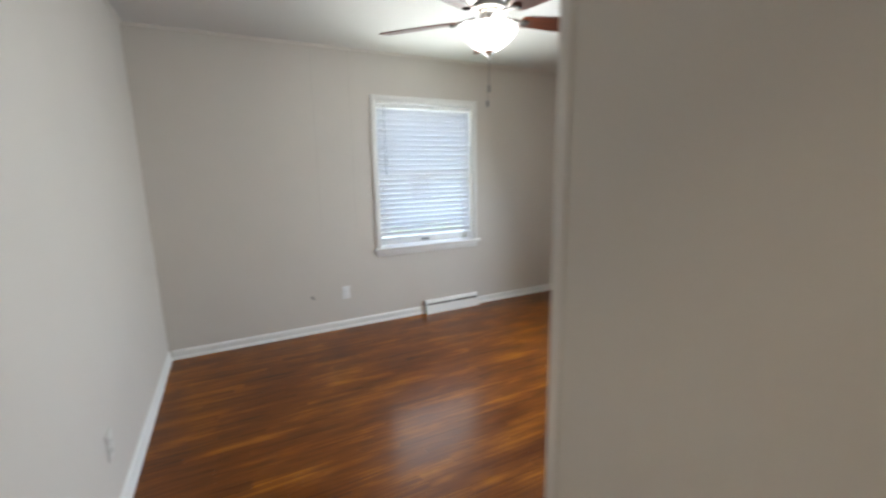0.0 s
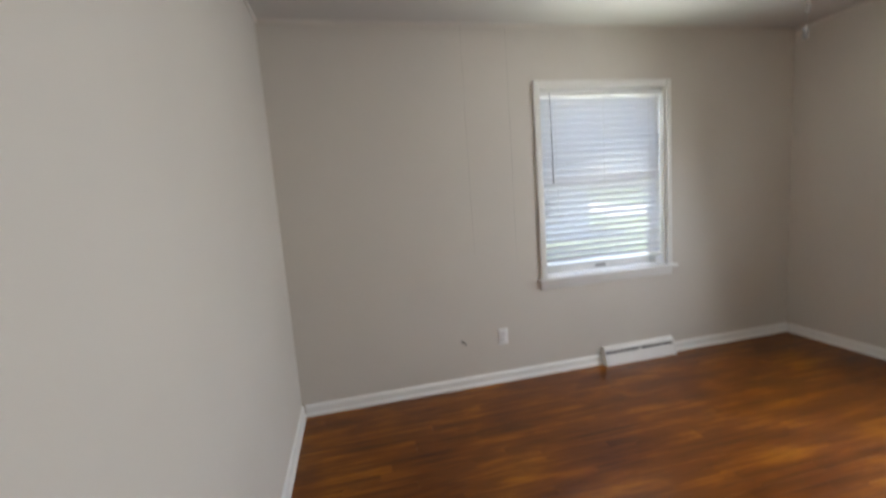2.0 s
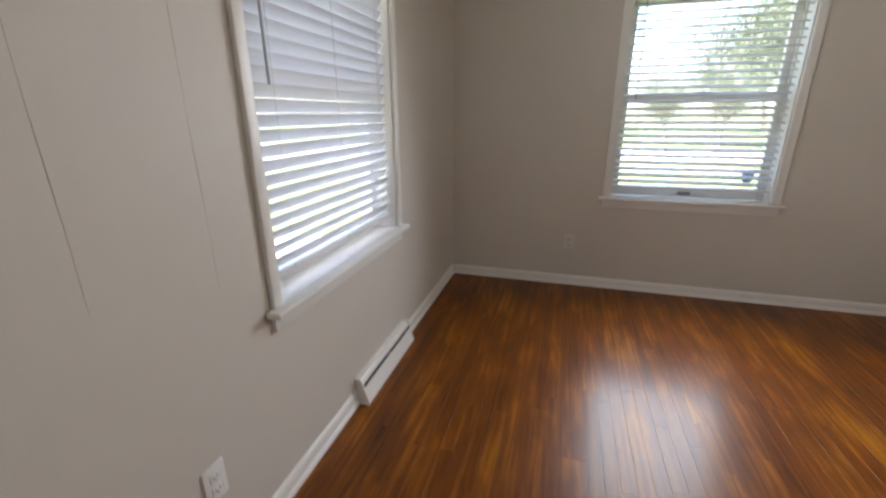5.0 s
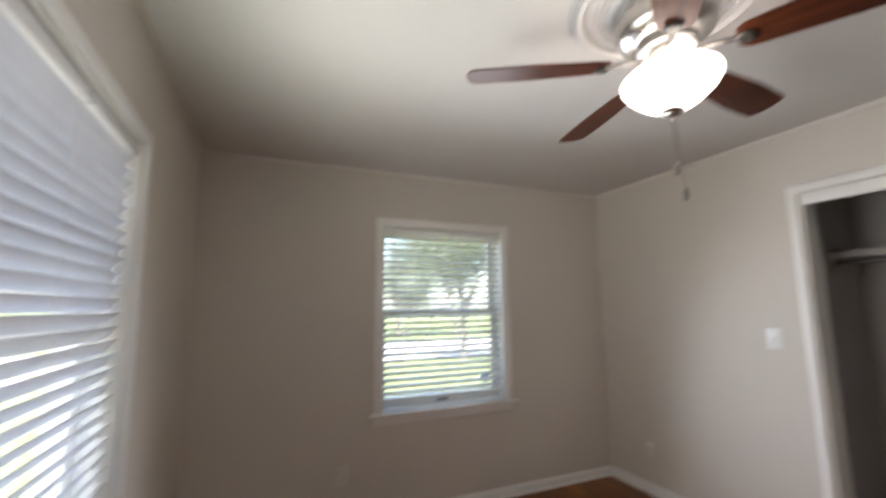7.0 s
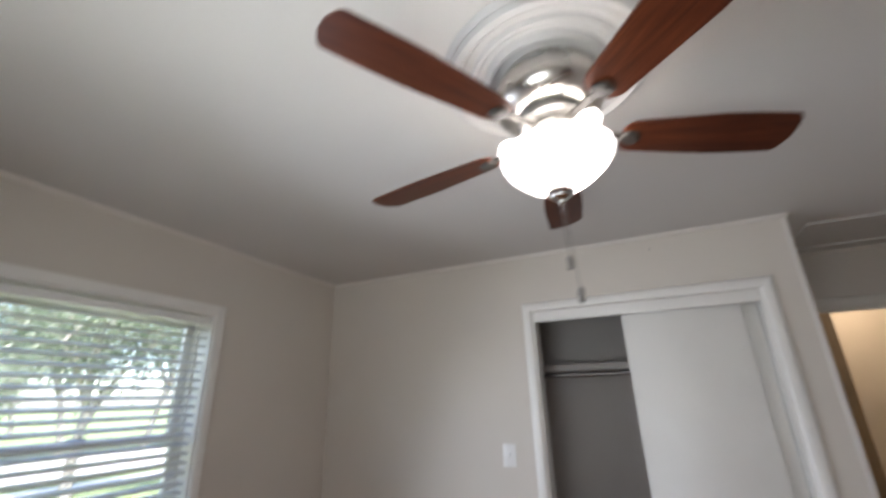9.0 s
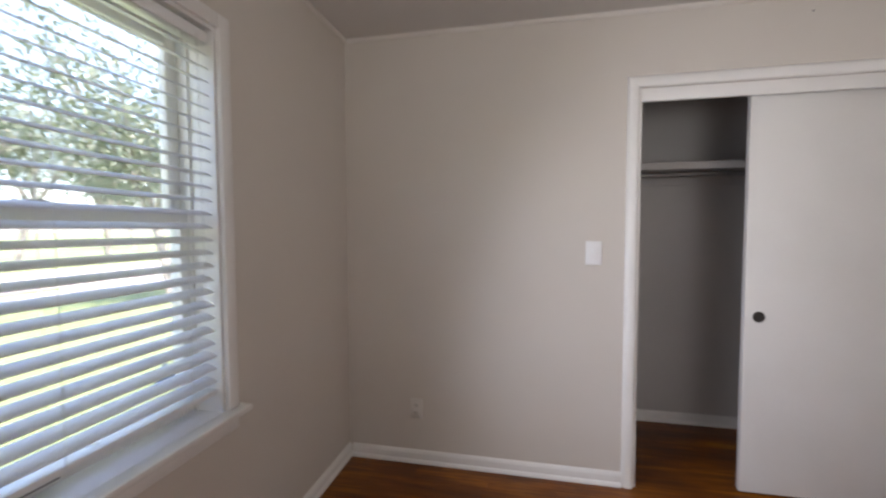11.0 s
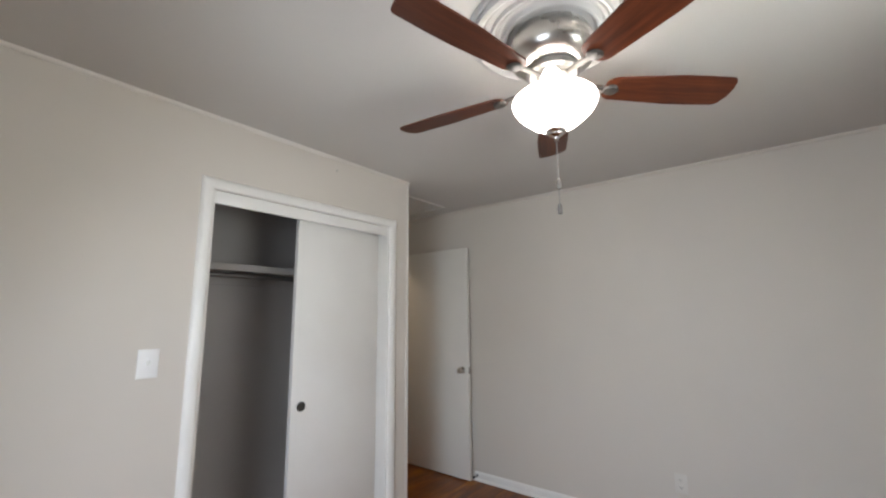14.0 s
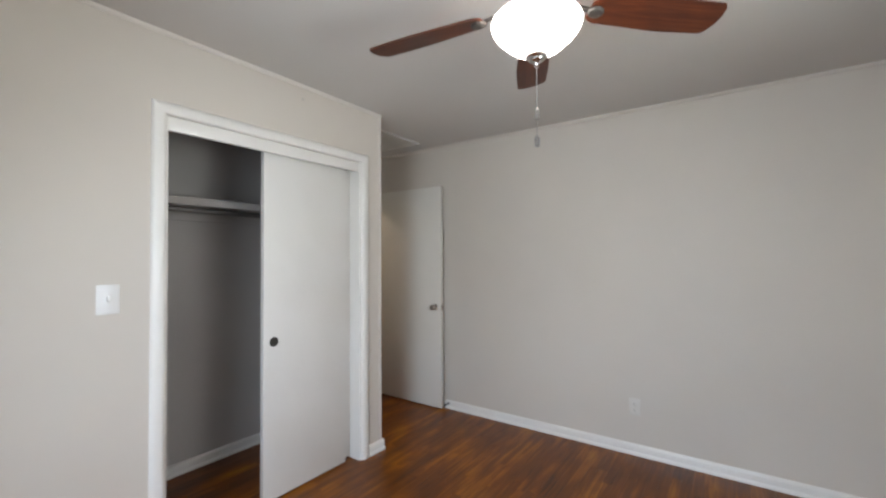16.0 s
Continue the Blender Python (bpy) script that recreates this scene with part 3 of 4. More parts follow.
# ---- room door, open against the west wall ----
door = thing("door_1", "off-white flush wooden door, standing open against the wall", "door", pose(0.050, -0.893, 0), kind="structure")
part("leaf", boxes(((0, 0, 0.012), (0.035, 0.81, 2.032)), bevel=0.002), DOORP, door, smooth=True)
for side, x in ((1, 0.035), (-1, 0.0)):
    long = 1.0 if side > 0 else 0.75
    bm = lathe([(0.0, 0.0), (0.032, 0.0), (0.031, 0.006), (0.014, 0.010), (0.011, 0.024 * long), (0.020, 0.032 * long), (0.026, 0.042 * long),
                (0.026, 0.052 * long), (0.020, 0.060 * long), (0.0, 0.063 * long)], 28)
    bmesh.ops.transform(bm, matrix=pose(x, 0.745, 0.926, 0, 90 * side, 0), verts=bm.verts)
    part("door_handle", bm, NICKEL, door, "round satin nickel door knob", smooth=True)
part("latch_plate", boxes(((0.006, 0.81, 0.897), (0.029, 0.8115, 0.955)), ((0.012, 0.81, 0.918), (0.023, 0.820, 0.934)), bevel=0.001), NICKEL, door, "metal latch plate with bolt")
for z in (0.22, 1.02, 1.80):
    part("hinge", boxes(((0.03, -0.006, z - 0.045), (0.042, 0.006, z + 0.045)), bevel=0.003), DULL, door)
# frame of the doorway
for lo, hi in (((0.012, YD, 0), (0.072, YD + 0.016, 2.10)), ((0.883, YD, 0), (0.932, YD + 0.016, 2.10)), ((0.072, YD, 2.038), (0.883, YD + 0.0155, 2.10)),
               ((0.012, YD - 0.136, 0), (0.072, YD - 0.125, 2.10)), ((0.883, YD - 0.136, 0), (0.943, YD - 0.125, 2.10)), ((0.072, YD - 0.1355, 2.038), (0.883, YD - 0.125, 2.10))):
    solid("trim", boxes((lo, hi), bevel=0.004), DOORP, "off-white painted door casing", "trim", smooth=True, group="door casing")
solid("trim", boxes(((0.07, YD - 0.122, 0), (0.082, YD + 0.001, 2.04)), ((0.873, YD - 0.122, 0), (0.885, YD + 0.001, 2.04)), ((0.082, YD - 0.122, 2.026), (0.873, YD + 0.001, 2.04)),
                    ((0.082, YD - 0.07, 2.014), (0.873, YD - 0.055, 2.026)), ((0.861, YD - 0.07, 0), (0.873, YD - 0.055, 2.014))), DOORP, "off-white painted door jamb with stop", "trim")

# door across the hall
hd = thing("door_2", "white panelled hall door, closed", "door", pose(-0.96, -1.95, 0), kind="structure")
part("leaf", boxes(((0.06, -0.03, 0.01), (0.82, 0.004, 2.0)), bevel=0.002), TRIM, hd)
for z0, z1 in ((0.15, 0.85), (1.0, 1.85)):
    for x0 in (0.15, 0.49):
        part("panel", boxes(((x0, 0.004, z0), (x0 + 0.25, 0.012, z1)), bevel=0.006), TRIM, hd)
for lo, hi in (((0.0, 0, 0), (0.06, 0.016, 2.06)), ((0.82, 0, 0), (0.88, 0.016, 2.06)), ((0.06, 0, 2.0), (0.82, 0.0155, 2.06))):
    part("door_frame", boxes((lo, hi), bevel=0.004), TRIM, hd)
th = thing("wall_thermostat", "small dark box fixed on the hall wall", "thermostat", pose(0.036, -1.95, 1.27))
part("body", boxes(((-0.035, 0, -0.055), (0.035, 0.022, 0.055)), bevel=0.006), DARK, th, smooth=True)
part("back_plate", boxes(((-0.042, 0, -0.062), (0.042, 0.004, 0.062)), bevel=0.001), PLASTIC, th)



def wall_nail(m, label):
    nail = thing("wall_nail", label, "nail", m, group="wall nails")
    bm = lathe([(0.0, 0.0), (0.0035, 0.0), (0.0035, 0.0015), (0.0015, 0.002), (0.0015, 0.008), (0.003, 0.009), (0.0, 0.010)], 12)
    bmesh.ops.transform(bm, matrix=pose(0, 0, 0, -90, 0, 0), verts=bm.verts)
    part("shank", bm, DULL, nail)


wall_nail(pose(1.62, 0, 2.335), "small dark nail stuck in the wall over the closet")
for z in (1.533, 1.797):
    wall_nail(pose(1.529, L, z, 0, 0, 180), "small dark nail stuck in the wall at a seam")

stop = thing("door_stop", "small spring door stop on the baseboard", "door stop", pose(0.013, -0.055, 0.045))
bm = lathe([(0.0, 0.0), (0.011, 0.0), (0.011, 0.003), (0.005, 0.005), (0.005, 0.050), (0.0, 0.050)], 14)
bmesh.ops.transform(bm, matrix=pose(0, 0, 0, 0, 90, 0), verts=bm.verts)
part("spring", bm, DULL, stop, smooth=True)
bm = lathe([(0.0, 0.049), (0.009, 0.049), (0.009, 0.058), (0.006, 0.061), (0.0, 0.061)], 14)
bmesh.ops.transform(bm, matrix=pose(0, 0, 0, 0, 90, 0), verts=bm.verts)
part("rubber_tip", bm, TYRE, stop, smooth=True)

# hatch in the recess ceiling
hatch = thing("attic_hatch", "painted ceiling hatch panel with thin frame", "attic hatch", pose(0, 0, H), kind="structure")
part("panel", boxes(((0.24, -0.72, -0.006), (0.78, -0.24, 0.0)), bevel=0.002), CEIL, hatch)
for lo, hi in (((0.22, -0.74, -0.014), (0.80, -0.722, 0)), ((0.22, -0.238, -0.014), (0.80, -0.22, 0)), ((0.22, -0.722, -0.013), (0.238, -0.238, 0)), ((0.782, -0.722, -0.013), (0.80, -0.238, 0))):
    part("frame_strip", boxes((lo, hi), bevel=0.003), CEIL, hatch)


# ---- ceiling fan ----
def make_fan():
    cx, cy = FAN
    med = thing("ceiling_medallion", "round white ceiling medallion with moulded rings", "ceiling medallion", pose(cx, cy, H))
    part("inner_disc", lathe([(0.0, 0.0), (0.0, -0.020), (0.150, -0.020), (0.158, -0.030), (0.168, -0.028), (0.174, -0.012), (0.180, -0.009), (0.186, -0.016), (0.196, -0.016), (0.201, -0.008), (0.206, -0.022), (0.214, -0.022),
                              (0.219, -0.008), (0.240, -0.008), (0.240, 0.0)], 72), MEDAL, med, smooth=True)
    part("outer_ring", lathe([(0.240, 0.0), (0.241, -0.011), (0.243, -0.004), (0.248, -0.004), (0.252, -0.022), (0.266, -0.034), (0.280, -0.030), (0.286, -0.014), (0.290, -0.018), (0.297, -0.012), (0.302, 0.0)], 72), MEDAL, med, smooth=True)
    fan = thing("ceiling_fan", "five-blade ceiling fan with nickel housing and lit frosted bowl", "ceiling fan", pose(cx, cy, H - 0.016))
    part("housing", lathe([(0.0, -0.004), (0.128, -0.004), (0.132, -0.020), (0.142, -0.028), (0.150, -0.050), (0.151, -0.085), (0.140, -0.108), (0.112, -0.126), (0.098, -0.132), (0.0, -0.132)], 56), NICKEL, fan, "brushed nickel motor housing", smooth=True)
    part("flywheel", lathe([(0.0, -0.132), (0.085, -0.132), (0.092, -0.140), (0.092, -0.158), (0.082, -0.166), (0.0, -0.166)], 40), DULL, fan, smooth=True)
    part("switch_cup", lathe([(0.0, -0.166), (0.052, -0.166), (0.058, -0.176), (0.058, -0.212), (0.070, -0.224), (0.074, -0.236), (0.0, -0.236)], 40), NICKEL, fan, smooth=True)
    # frosted bowl: a shell with an open top
    outer = [(0.143, -0.248), (0.149, -0.254), (0.151, -0.262), (0.147, -0.276), (0.134, -0.296), (0.112, -0.317), (0.086, -0.338), (0.058, -0.354), (0.034, -0.364), (0.016, -0.369), (0.0, -0.370)]
    outer = [(r * 0.965, z) for r, z in outer]
    inner = [(max(r - 0.005, 0.0), z + 0.005) for r, z in reversed(outer)]
    part("light_bowl", lathe(outer + inner, 56), BOWL, fan, "frosted white glass bowl, lit", smooth=True)
    part("finial", lathe([(0.0, -0.362), (0.036, -0.364), (0.036, -0.370), (0.027, -0.375), (0.024, -0.381), (0.014, -0.386), (0.008, -0.390), (0.006, -0.396), (0.008, -0.400), (0.0, -0.404)], 28), NICKEL, fan, "nickel finial under the bowl", smooth=True)
    part("stem", lathe([(0.0, -0.236), (0.007, -0.236), (0.007, -0.366), (0.0, -0.366)], 12), NICKEL, fan, smooth=True)
    for a in (20, 140, 260):
        bulb = lathe([(0.0, 0.0), (0.012, 0.002), (0.014, 0.02), (0.026, 0.045), (0.030, 0.062), (0.024, 0.082), (0.0, 0.092)], 20)
        bmesh.ops.transform(bulb, matrix=pose(0, 0, -0.222, 0, 0, a) @ pose(0.062, 0, 0, 0, 98, 0), verts=bulb.verts)
        part("light_bulb", bulb, BULB, fan, "lit frosted bulb", smooth=True)
    # one blade, pointing along x, pitched
    bl = bmesh.new()
    outline = []
    n = 44
    r0, r1 = 0.185, 0.655
    for i in range(n + 1):
        u = i / n
        x = r0 + (r1 - r0) * u
        half = 0.050 + 0.020 * min(u / 0.55, 1.0) - 0.004 * max(u - 0.7, 0) / 0.3
        if u > 0.93:
            half *= max(1 - ((u - 0.93) / 0.07) ** 3.2 * 0.72, 0.0)
        if u < 0.06:
            half *= 0.62 + 0.38 * math.sqrt(u / 0.06)
        outline.append((x, half))
    ring = [(x, h) for x, h in outline] + [(x, -h) for x, h in reversed(outline)]
    top = [bl.verts.new((x, y, 0.003)) for x, y in ring]
    low = [bl.verts.new((x, y, -0.003)) for x, y in ring]
    bl.faces.new(top)
    bl.faces.new(list(reversed(low)))
    for i in range(len(ring)):
        j = (i + 1) % len(ring)
        bl.faces.new((top[j], top[i], low[i], low[j]))
    bmesh.ops.recalc_face_normals(bl, faces=bl.faces)
    blade_mesh = mesh_of("blade", bl, BLADEW)
    arm = bmesh.new()
    box(arm, (0.080, -0.011, -0.004), (0.196, 0.011, 0.003), 0.003)
    plate = lathe([(0.0, 0.002), (0.026, 0.002), (0.027, -0.003), (0.022, -0.008), (0.010, -0.010), (0.0, -0.010)], 24, (0.208, 0, -0.002))
    plate_mesh = mesh_of("blade_plate", plate, BRONZE, True)
    arm.from_mesh(plate_mesh)
    bpy.data.meshes.remove(plate_mesh)
    for a in (0, 120, 240):
        bmesh.ops.create_uvsphere(arm, u_segments=8, v_segments=5, radius=0.004, matrix=Matrix.Translation((0.208 + 0.016 * math.cos(radians(a)), 0.016 * math.sin(radians(a)), -0.010)))
    arm_mesh = mesh_of("blade_bracket", arm, BRONZE, True)
    for k in range(5):
        m = pose(0, 0, -0.200, 0, 0, FAN_TURN + 72 * k)
        br = new("blade_bracket", arm_mesh)
        br.parent, br.matrix_local = fan, m @ pose(0, 0, 0.026, -6, 8, 0)
        bd = new("blade", blade_mesh)
        bd.parent, bd.matrix_local = fan, m @ pose(0, 0, 0.0, -12, 0, 0)
    for (x0, y0, drop), (x1, y1) in zip(((0.003, 0.002, 0.537), (-0.006, -0.003, 0.620)), ((0.001, 0.001), (-0.014, -0.006))):
        ch = part("pull_chain", tube(bmesh.new(), [(x0 * 0.5, y0 * 0.5, -0.400), (x0, y0, -0.45), (x1, y1, -drop)], [0.0013] * 3, 6), DULL, fan, "thin metal bead chain")
        fob = lathe([(0.0, 0.0), (0.003, 0.0), (0.0075, -0.008), (0.0085, -0.018), (0.0075, -0.032), (0.009, -0.036), (0.0, -0.040)], 16, (x1, y1, -drop))
        part("chain_fob", fob, DULL, ch, "small metal pull fob", smooth=True)
    return fan


FAN_TURN = 60.5
make_fan()


# ---- outlets, switch, register, cable ----
def outlet(m, mat, label):
    o = thing("wall_outlet", label, "electrical outlet", m, group="wall outlets")
    part("plate", boxes(((-0.036, -0.006, -0.058), (0.036, 0.0, 0.058)), bevel=0.0025), mat, o, smooth=True)
    for z in (0.021, -0.021):
        s = part("socket_face", boxes(((-0.017, -0.0085, z - 0.014), (0.017, -0.005, z + 0.014)), bevel=0.003), mat, o, smooth=True)
        for x, h in ((-0.007, 0.0045), (0.007, 0.0035)):
            part("slot", boxes(((x - 0.0012, -0.009, z + 0.002 - h), (x + 0.0012, -0.0075, z + 0.002 + h))), DARK, s)
        part("slot", boxes(((-0.002, -0.009, z - 0.0105), (0.002, -0.0075, z - 0.0065))), DARK, s)
    bm = lathe([(0, 0), (0.003, 0), (0.003, 0.001), (0, 0.0015)], 12)
    bmesh.ops.transform(bm, matrix=pose(0, -0.0055, 0, 90, 0, 0), verts=bm.verts)
    part("screw", bm, mat, o)
    return o


outlet(pose(1.394, L, 0.332), PLASTIC, "white plastic duplex wall outlet above the baseboard")
outlet(pose(0, 1.52, 0.33, 0, 0, 90), BEIGEPL, "duplex outlet painted over in greige on the plain wall")
outlet(pose(3.511, 0, 0.316, 0, 0, 180), BEIGEPL, "outlet painted over in the greige wall colour")
outlet(pose(W, 2.262, 0.345, 0, 0, -90), BEIGEPL, "outlet painted over in the greige wall colour, below the window")
sw = thing("light_switch", "white plastic toggle light switch beside the closet", "light switch", pose(2.558, 0, 1.218, 0, 0, 180))
part("plate", boxes(((-0.040, -0.006, -0.061), (0.040, 0.0, 0.061)), bevel=0.003), PLASTIC, sw, smooth=True)
bm = boxes(((-0.005, -0.018, -0.011), (0.005, -0.004, 0.011)), bevel=0.002)
bmesh.ops.rotate(bm, verts=bm.verts, cent=(0, 0, 0), matrix=Matrix.Rotation(radians(-18), 3, "X"))
part("toggle", bm, PLASTIC, sw, smooth=True)
for z in (-0.03, 0.03):
    b2 = lathe([(0, 0), (0.003, 0), (0.003, 0.001), (0, 0.0015)], 12)
    bmesh.ops.transform(b2, matrix=pose(0, -0.006, z, 90, 0, 0), verts=b2.verts)
    part("screw", b2, PLASTIC, sw)

reg = thing("baseboard_register", "white metal baseboard heating register under the window", "floor register", pose(VX0, L, 0))
RW = VX1 - VX0
part("hood", extrude_run([(0.0, 0.098), (0.0, 0.128), (0.026, 0.128), (0.032, 0.122), (0.040, 0.101), (0.037, 0.100), (0.024, 0.122), (0.004, 0.122), (0.004, 0.098)], (0.006, 0, 0), (RW - 0.006, 0, 0), (0, -1, 0)), TRIM, reg)
part("front_panel", extrude_run([(0.062, 0.0), (0.066, 0.0), (0.066, 0.012), (0.048, 0.084), (0.044, 0.084), (0.062, 0.012)], (0.006, 0, 0), (RW - 0.006, 0, 0), (0, -1, 0)), TRIM, reg)
part("damper", extrude_run([(0.008, 0.03), (0.010, 0.03), (0.034, 0.098), (0.032, 0.098)], (0.008, 0, 0), (RW - 0.008, 0, 0), (0, -1, 0)), DULL, reg, "grey metal damper flap")
part("back", boxes(((0.006, -0.004, 0.0), (RW - 0.006, 0.0, 0.098))), DARK, reg)
for x in (0.0, RW - 0.006):
    part("end_cap", extrude_run([(0.0, 0.0), (0.070, 0.0), (0.070, 0.014), (0.044, 0.100), (0.036, 0.126), (0.030, 0.131), (0.0, 0.131)], (x, 0, 0), (x + 0.006, 0, 0), (0, -1, 0)), TRIM, reg)
part("damper_lever", boxes(((RW / 2 - 0.012, -0.052, 0.085), (RW / 2 + 0.012, -0.040, 0.094)), bevel=0.002), TRIM, reg)

cs = thing("cable_stub", "short dark cable end poking from the wall", "cable", pose(1.098, L, 0.330))
part("cable", tube(bmesh.new(), [(0, 0.002, 0.0), (0.003, -0.014, 0.002), (0.010, -0.024, -0.006), (0.016, -0.028, -0.016)], [0.0038, 0.0038, 0.0038, 0.0034], 10), TYRE, cs, smooth=True)
bm = lathe([(0, 0), (0.011, 0), (0.010, 0.0015), (0, 0.002)], 16)
bmesh.ops.transform(bm, matrix=pose(-0.004, 0, 0.001, 90, 0, 0), verts=bm.verts)
part("wall_hole", bm, SEAM, cs)

# ---- outdoors ----
GZ = -0.65
bm = bmesh.new()
bmesh.ops.create_grid(bm, x_segments=2, y_segments=2, size=400, matrix=Matrix.Translation((0, 0, GZ)))
solid("ground", bm, GRASS, "mown green lawn around the house", "lawn")
solid("road", boxes(((19, -120, GZ - 0.1), (26, 120, GZ + 0.012))), ROADM, "pale worn concrete street past the lawn", "road")
solid("pavement", boxes(((16.6, -120, GZ - 0.1), (17.9, 120, GZ + 0.03))), mottled("pale_concrete", (0.42, 0.41, 0.39), 0.85, 0.08, 20, 0.3, 0.6), "pale concrete footpath beside the street", "pavement")
# made-up slab that bounces sunlight, so the north blind's gaps look white
solid("pavement", boxes(((-2.0, L + T + 0.5, GZ - 0.1), (6.5, L + T + 5.2, GZ + 0.02))), ROADM, "pale concrete slab added beside the house to brighten the blind gaps", "pavement")
solid("roof", boxes(((-2.2, -4.8, H + 0.12), (W + 0.75, L + 0.75, H + 0.2))), SIDING, "overhanging eave of the house", "roof")
solid("wall_outside_skirt", boxes(((-0.12, L + T, GZ), (W + T + 0.1, L + T + 0.1, WZ0 - 0.05)), ((W + T, -0.95, GZ), (W + T + 0.1, L + T, WZ0 - 0.05))), BRICKM, "red brick outside of the house below the windows", "wall")


def make_tree(x, y, height, spread, seed, leaves, label, trunk_r=0.17, lean=0.0):
    rnd = random.Random(seed)
    t = thing("tree", label, "tree", pose(x, y, GZ))
    bm = bmesh.new()
    fork = height * 0.33
    tube(bm, [(0, 0, -0.1), (0.03, 0.02, 0.3), (lean * 0.5, 0.03, fork * 0.6), (lean, 0.0, fork)], [trunk_r * 1.4, trunk_r, trunk_r * 0.85, trunk_r * 0.75], 12)
    tips = []
    for i in range(7):
        a = i * 2 * math.pi / 7 + rnd.uniform(-0.3, 0.3)
        reach, rise = spread * rnd.uniform(0.55, 0.95), height * rnd.uniform(0.38, 0.62)
        p = Vector((lean, 0, fork * rnd.uniform(0.75, 1.0)))
        pts = [p]
        for s in (0.3, 0.6, 1.0):
            pts.append(Vector((lean + math.cos(a + 0.2 * s) * reach * s, math.sin(a + 0.2 * s) * reach * s, p.z + rise * (s ** 0.8))) + Vector([rnd.uniform(-0.15, 0.15) for _ in range(3)]))
        tube(bm, pts, [trunk_r * 0.55, trunk_r * 0.36, trunk_r * 0.2, 0.012], 8)
        tips += pts[1:]
        for j in range(4):
            q = pts[rnd.randint(1, 2)]
            e = q + Vector((rnd.uniform(-1, 1), rnd.uniform(-1, 1), rnd.uniform(0.0, 1.0))) * spread * 0.45
            tube(bm, [q, (q + e) / 2 + Vector((0, 0, 0.1)), e], [trunk_r * 0.2, trunk_r * 0.1, 0.006], 6)
            tips += [e, (q + e) / 2]
    part("trunk", bm, BARK, t, "grey bark trunk with spreading limbs", smooth=True)
    verts, faces = [], []
    for i in range(leaves):
        c = tips[rnd.randrange(len(tips))]
        p = c + Vector([rnd.gauss(0, spread * 0.17) for _ in range(3)])
        s = rnd.uniform(0.05, 0.10)
        u = Vector([rnd.gauss(0, 1) for _ in range(3)]).normalized()
        v = u.orthogonal().normalized()
        k = len(verts)
        verts += [p - u * s, p + v * s * 0.45, p + u * s, p - v * s * 0.45]
        faces.append((k, k + 1, k + 2, k + 3))
    me = bpy.data.meshes.new("crown")
    me.from_pydata(verts, [], faces)
    me.materials.append(LEAF)
    crown_ob = new("crown", me)
    crown_ob.parent = t
    tagged(crown_ob, "loose crown of small green leaves")
    return t


make_tree(12.6, -7.4, 8.0, 3.6, 3, 9000, "broad leafy shade tree on the lawn with forked trunk", 0.14, 0.6)
make_tree(16.0, -4.4, 6.5, 2.3, 5, 5000, "leafy tree on the lawn near the street", 0.14)
make_tree(30.0, -6.0, 9.0, 3.6, 7, 6000, "tall leafy tree across the street", 0.2)
make_tree(31.0, 6.5, 8.0, 3.4, 8, 6000, "tall leafy tree across the street", 0.2)
make_tree(29.0, -19.0, 9.0, 3.8, 9, 6000, "tall leafy tree across the street", 0.2)
for i, (tx, ty, turn, size) in enumerate(((44, -34, 20, 1.3), (47, -15, 80, 1.4), (46, 0, 150, 1.5), (45, 13, 215, 1.3), (43, 25, 300, 1.4), (33, -29, 130, 1.1), (24, -33, 190, 1.2), (28.4, -9.8, 40, 1.15), (29, -14.2, 250, 1.25), (28.2, -23.5, 310, 1.2), (15.5, -17, 100, 0.9), (24.0, -2.4, 60, 0.5), (25.0, -4.9, 200, 0.55))):
    far = copy_thing(bpy.data.objects["tree"], pose(tx, ty, GZ, 0, 0, turn))
    far.scale = (size, size, size * 1.1)
make_tree(5.0, 12.5, 7.0, 2.8, 11, 6000, "leafy tree behind the house", 0.16)


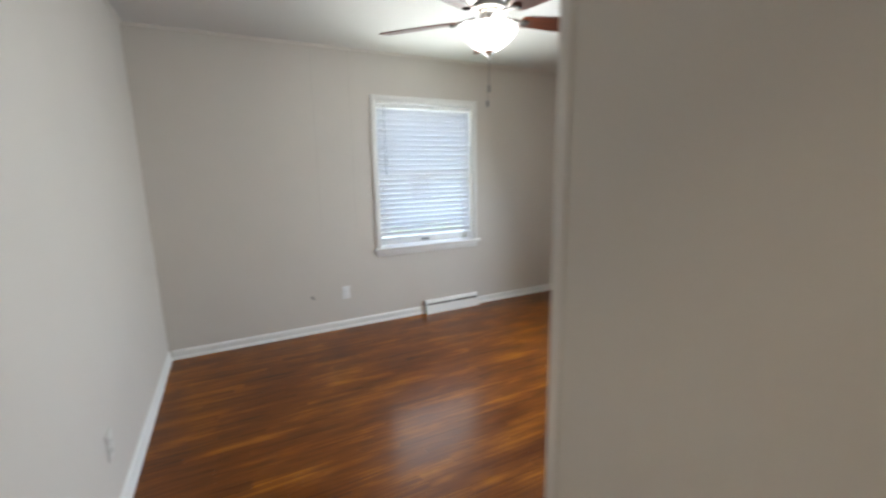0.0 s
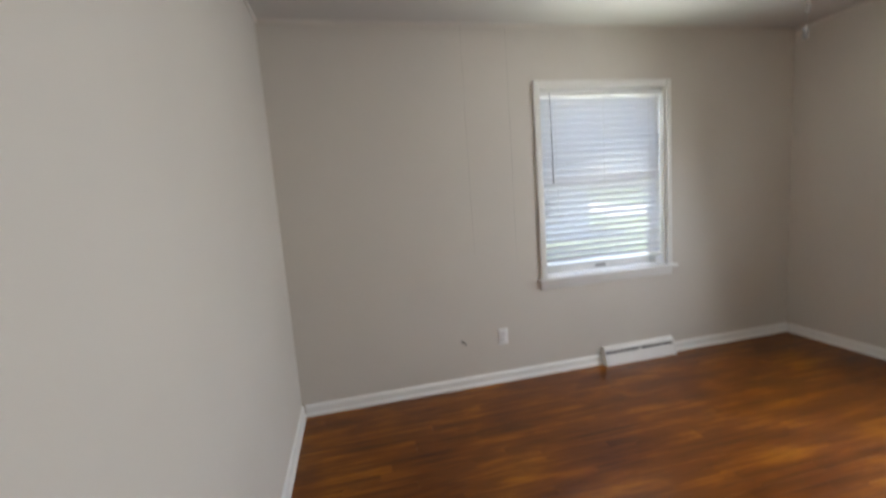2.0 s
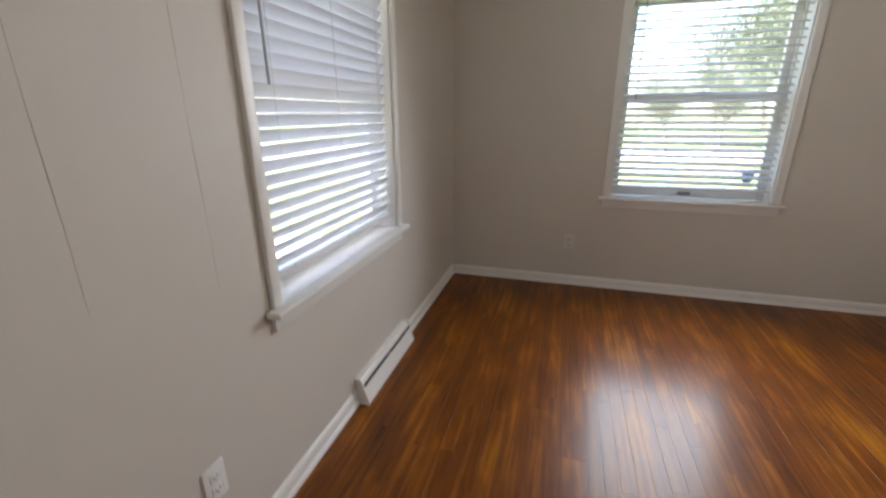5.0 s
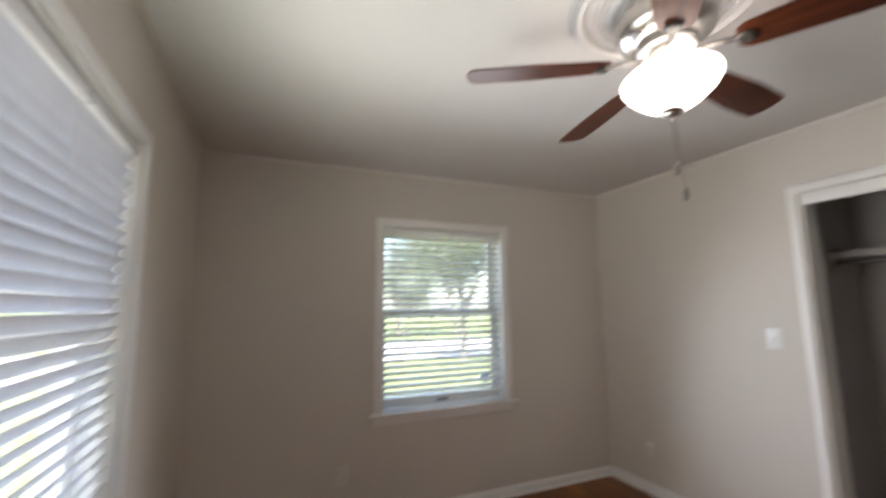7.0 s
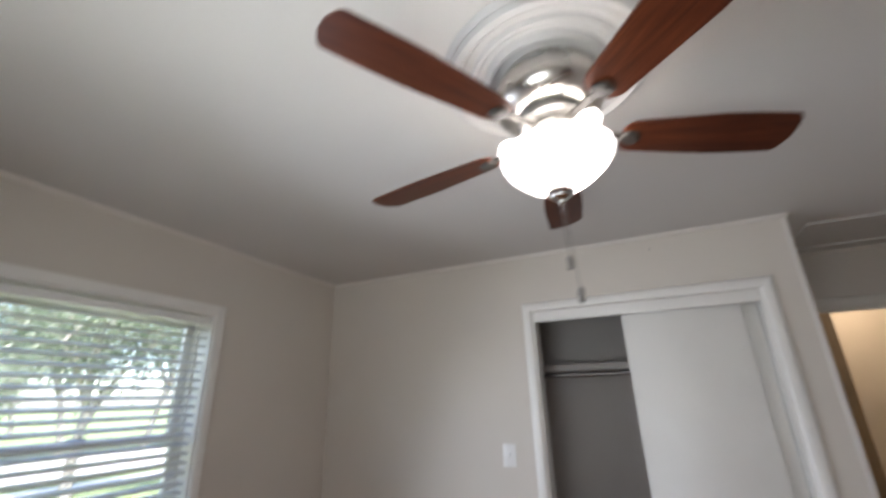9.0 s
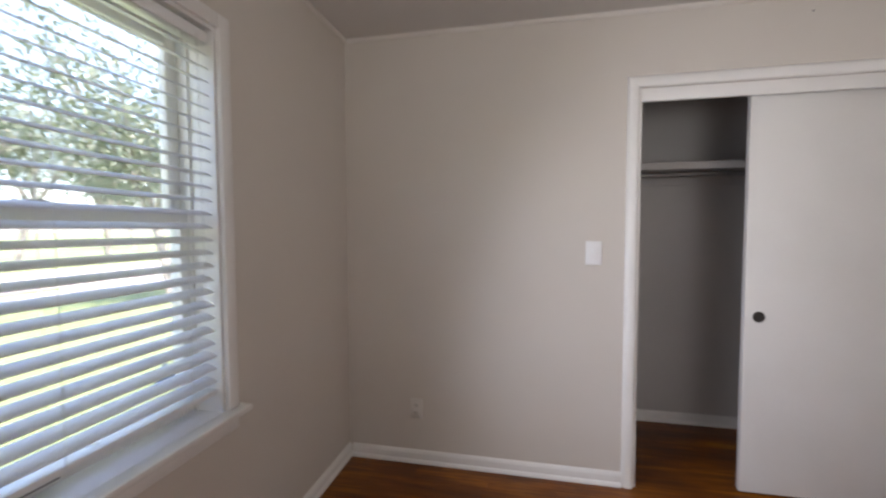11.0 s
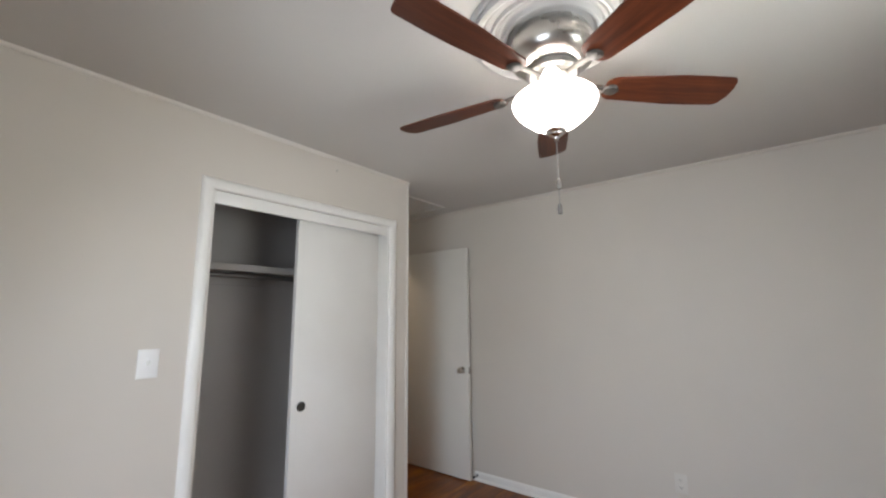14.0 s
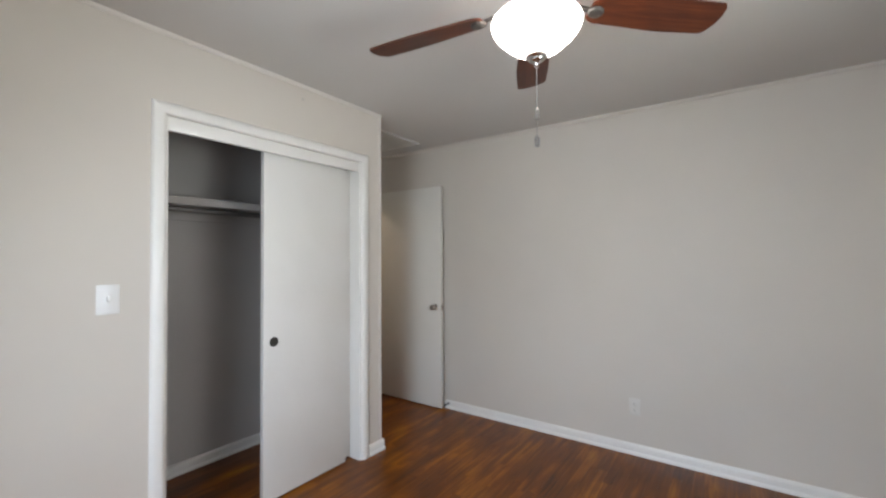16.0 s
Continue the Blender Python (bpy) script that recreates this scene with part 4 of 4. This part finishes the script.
def make_house(m, wide, deep, tall, label):
    h = thing("house", label, "house", m)
    part("wall", boxes(((-wide / 2, -deep / 2, 0), (wide / 2, deep / 2, tall))), SIDING, h)
    r = bmesh.new()
    o = 0.4
    a = [r.verts.new(v) for v in ((-wide / 2 - o, -deep / 2 - o, tall), (-wide / 2 - o, deep / 2 + o, tall), (-wide / 2 - o, 0, tall + deep * 0.28),
                                  (wide / 2 + o, -deep / 2 - o, tall), (wide / 2 + o, deep / 2 + o, tall), (wide / 2 + o, 0, tall + deep * 0.28))]
    for f in ((0, 1, 2), (3, 5, 4), (0, 2, 5, 3), (1, 4, 5, 2), (0, 3, 4, 1)):
        r.faces.new([a[i] for i in f])
    bmesh.ops.recalc_face_normals(r, faces=r.faces)
    part("roof", r, ROOFM, h)
    for x in (-wide * 0.32, wide * 0.1, wide * 0.34):
        wdw = part("window", boxes(((x - 0.5, -deep / 2 - 0.04, 0.9), (x + 0.5, -deep / 2, 2.2)), bevel=0.01), TRIM, h)
        part("pane", boxes(((x - 0.42, -deep / 2 - 0.05, 0.98), (x + 0.42, -deep / 2 - 0.03, 2.12))), FAROPEN, wdw)
    part("door", boxes(((-wide * 0.12 - 0.45, -deep / 2 - 0.04, 0.15), (-wide * 0.12 + 0.45, -deep / 2, 2.2)), bevel=0.01), BRICKM, h)
    return h


make_house(pose(3.0, 19, GZ, 0, 0, 0), 13, 8, 2.9, "white single-storey neighbouring house")


# ---- floor boards, last ----
strips = {}


def strip_mesh(length):
    key = round(length, 2)
    if key not in strips:
        bm = bmesh.new()
        a, w, c = key / 2 - 0.0001, 0.0285 - 0.0001, 0.0004
        lowr = [bm.verts.new(v) for v in ((-a, -w, -0.006), (a, -w, -0.006), (a, w, -0.006), (-a, w, -0.006))]
        mid = [bm.verts.new(v) for v in ((-a, -w, -c * 0.6), (a, -w, -c * 0.6), (a, w, -c * 0.6), (-a, w, -c * 0.6))]
        top = [bm.verts.new(v) for v in ((-a + c, -w + c, 0), (a - c, -w + c, 0), (a - c, w - c, 0), (-a + c, w - c, 0))]
        bm.faces.new(top)
        for p, q in ((lowr, mid), (mid, top)):
            for i in range(4):
                j = (i + 1) % 4
                bm.faces.new((p[i], p[j], q[j], q[i]))
        strips[key] = mesh_of("floor_board", bm, FLOORW)
    return strips[key]


def lay(parent, x0, x1, y, rnd):
    x = x0
    first = True
    while x1 - x > 0.005:
        n = rnd.choice((0.35, 0.50, 0.65, 0.85, 1.10, 1.30)) * (rnd.choice((0.4, 0.7, 1.0)) if first else 1.0)
        n = round(n, 2)
        first = False
        if x1 - x - n < 0.35:
            n = round(x1 - x, 2)
        o = new("floor_board", strip_mesh(n))
        o.parent = parent
        o.matrix_local = pose(x + n / 2, y, 0)
        x += n


rnd = random.Random(17)
rows = int((L - YD + 0.12) / 0.057)
for i in range(rows):
    y = L - 0.0285 - i * 0.057
    if y > 0.0:
        lay(floor, 0.0, W, y, rnd)
    else:
        lay(floor, 0.0, XC, y, rnd)
        if y > CB - 0.03:
            lay(floor, CX0, CX1, y, rnd)
for i in range(55):
    y = YD - 0.12 - 0.0285 - i * 0.057
    lay(hall_floor, -1.60, 2.0, y, rnd)
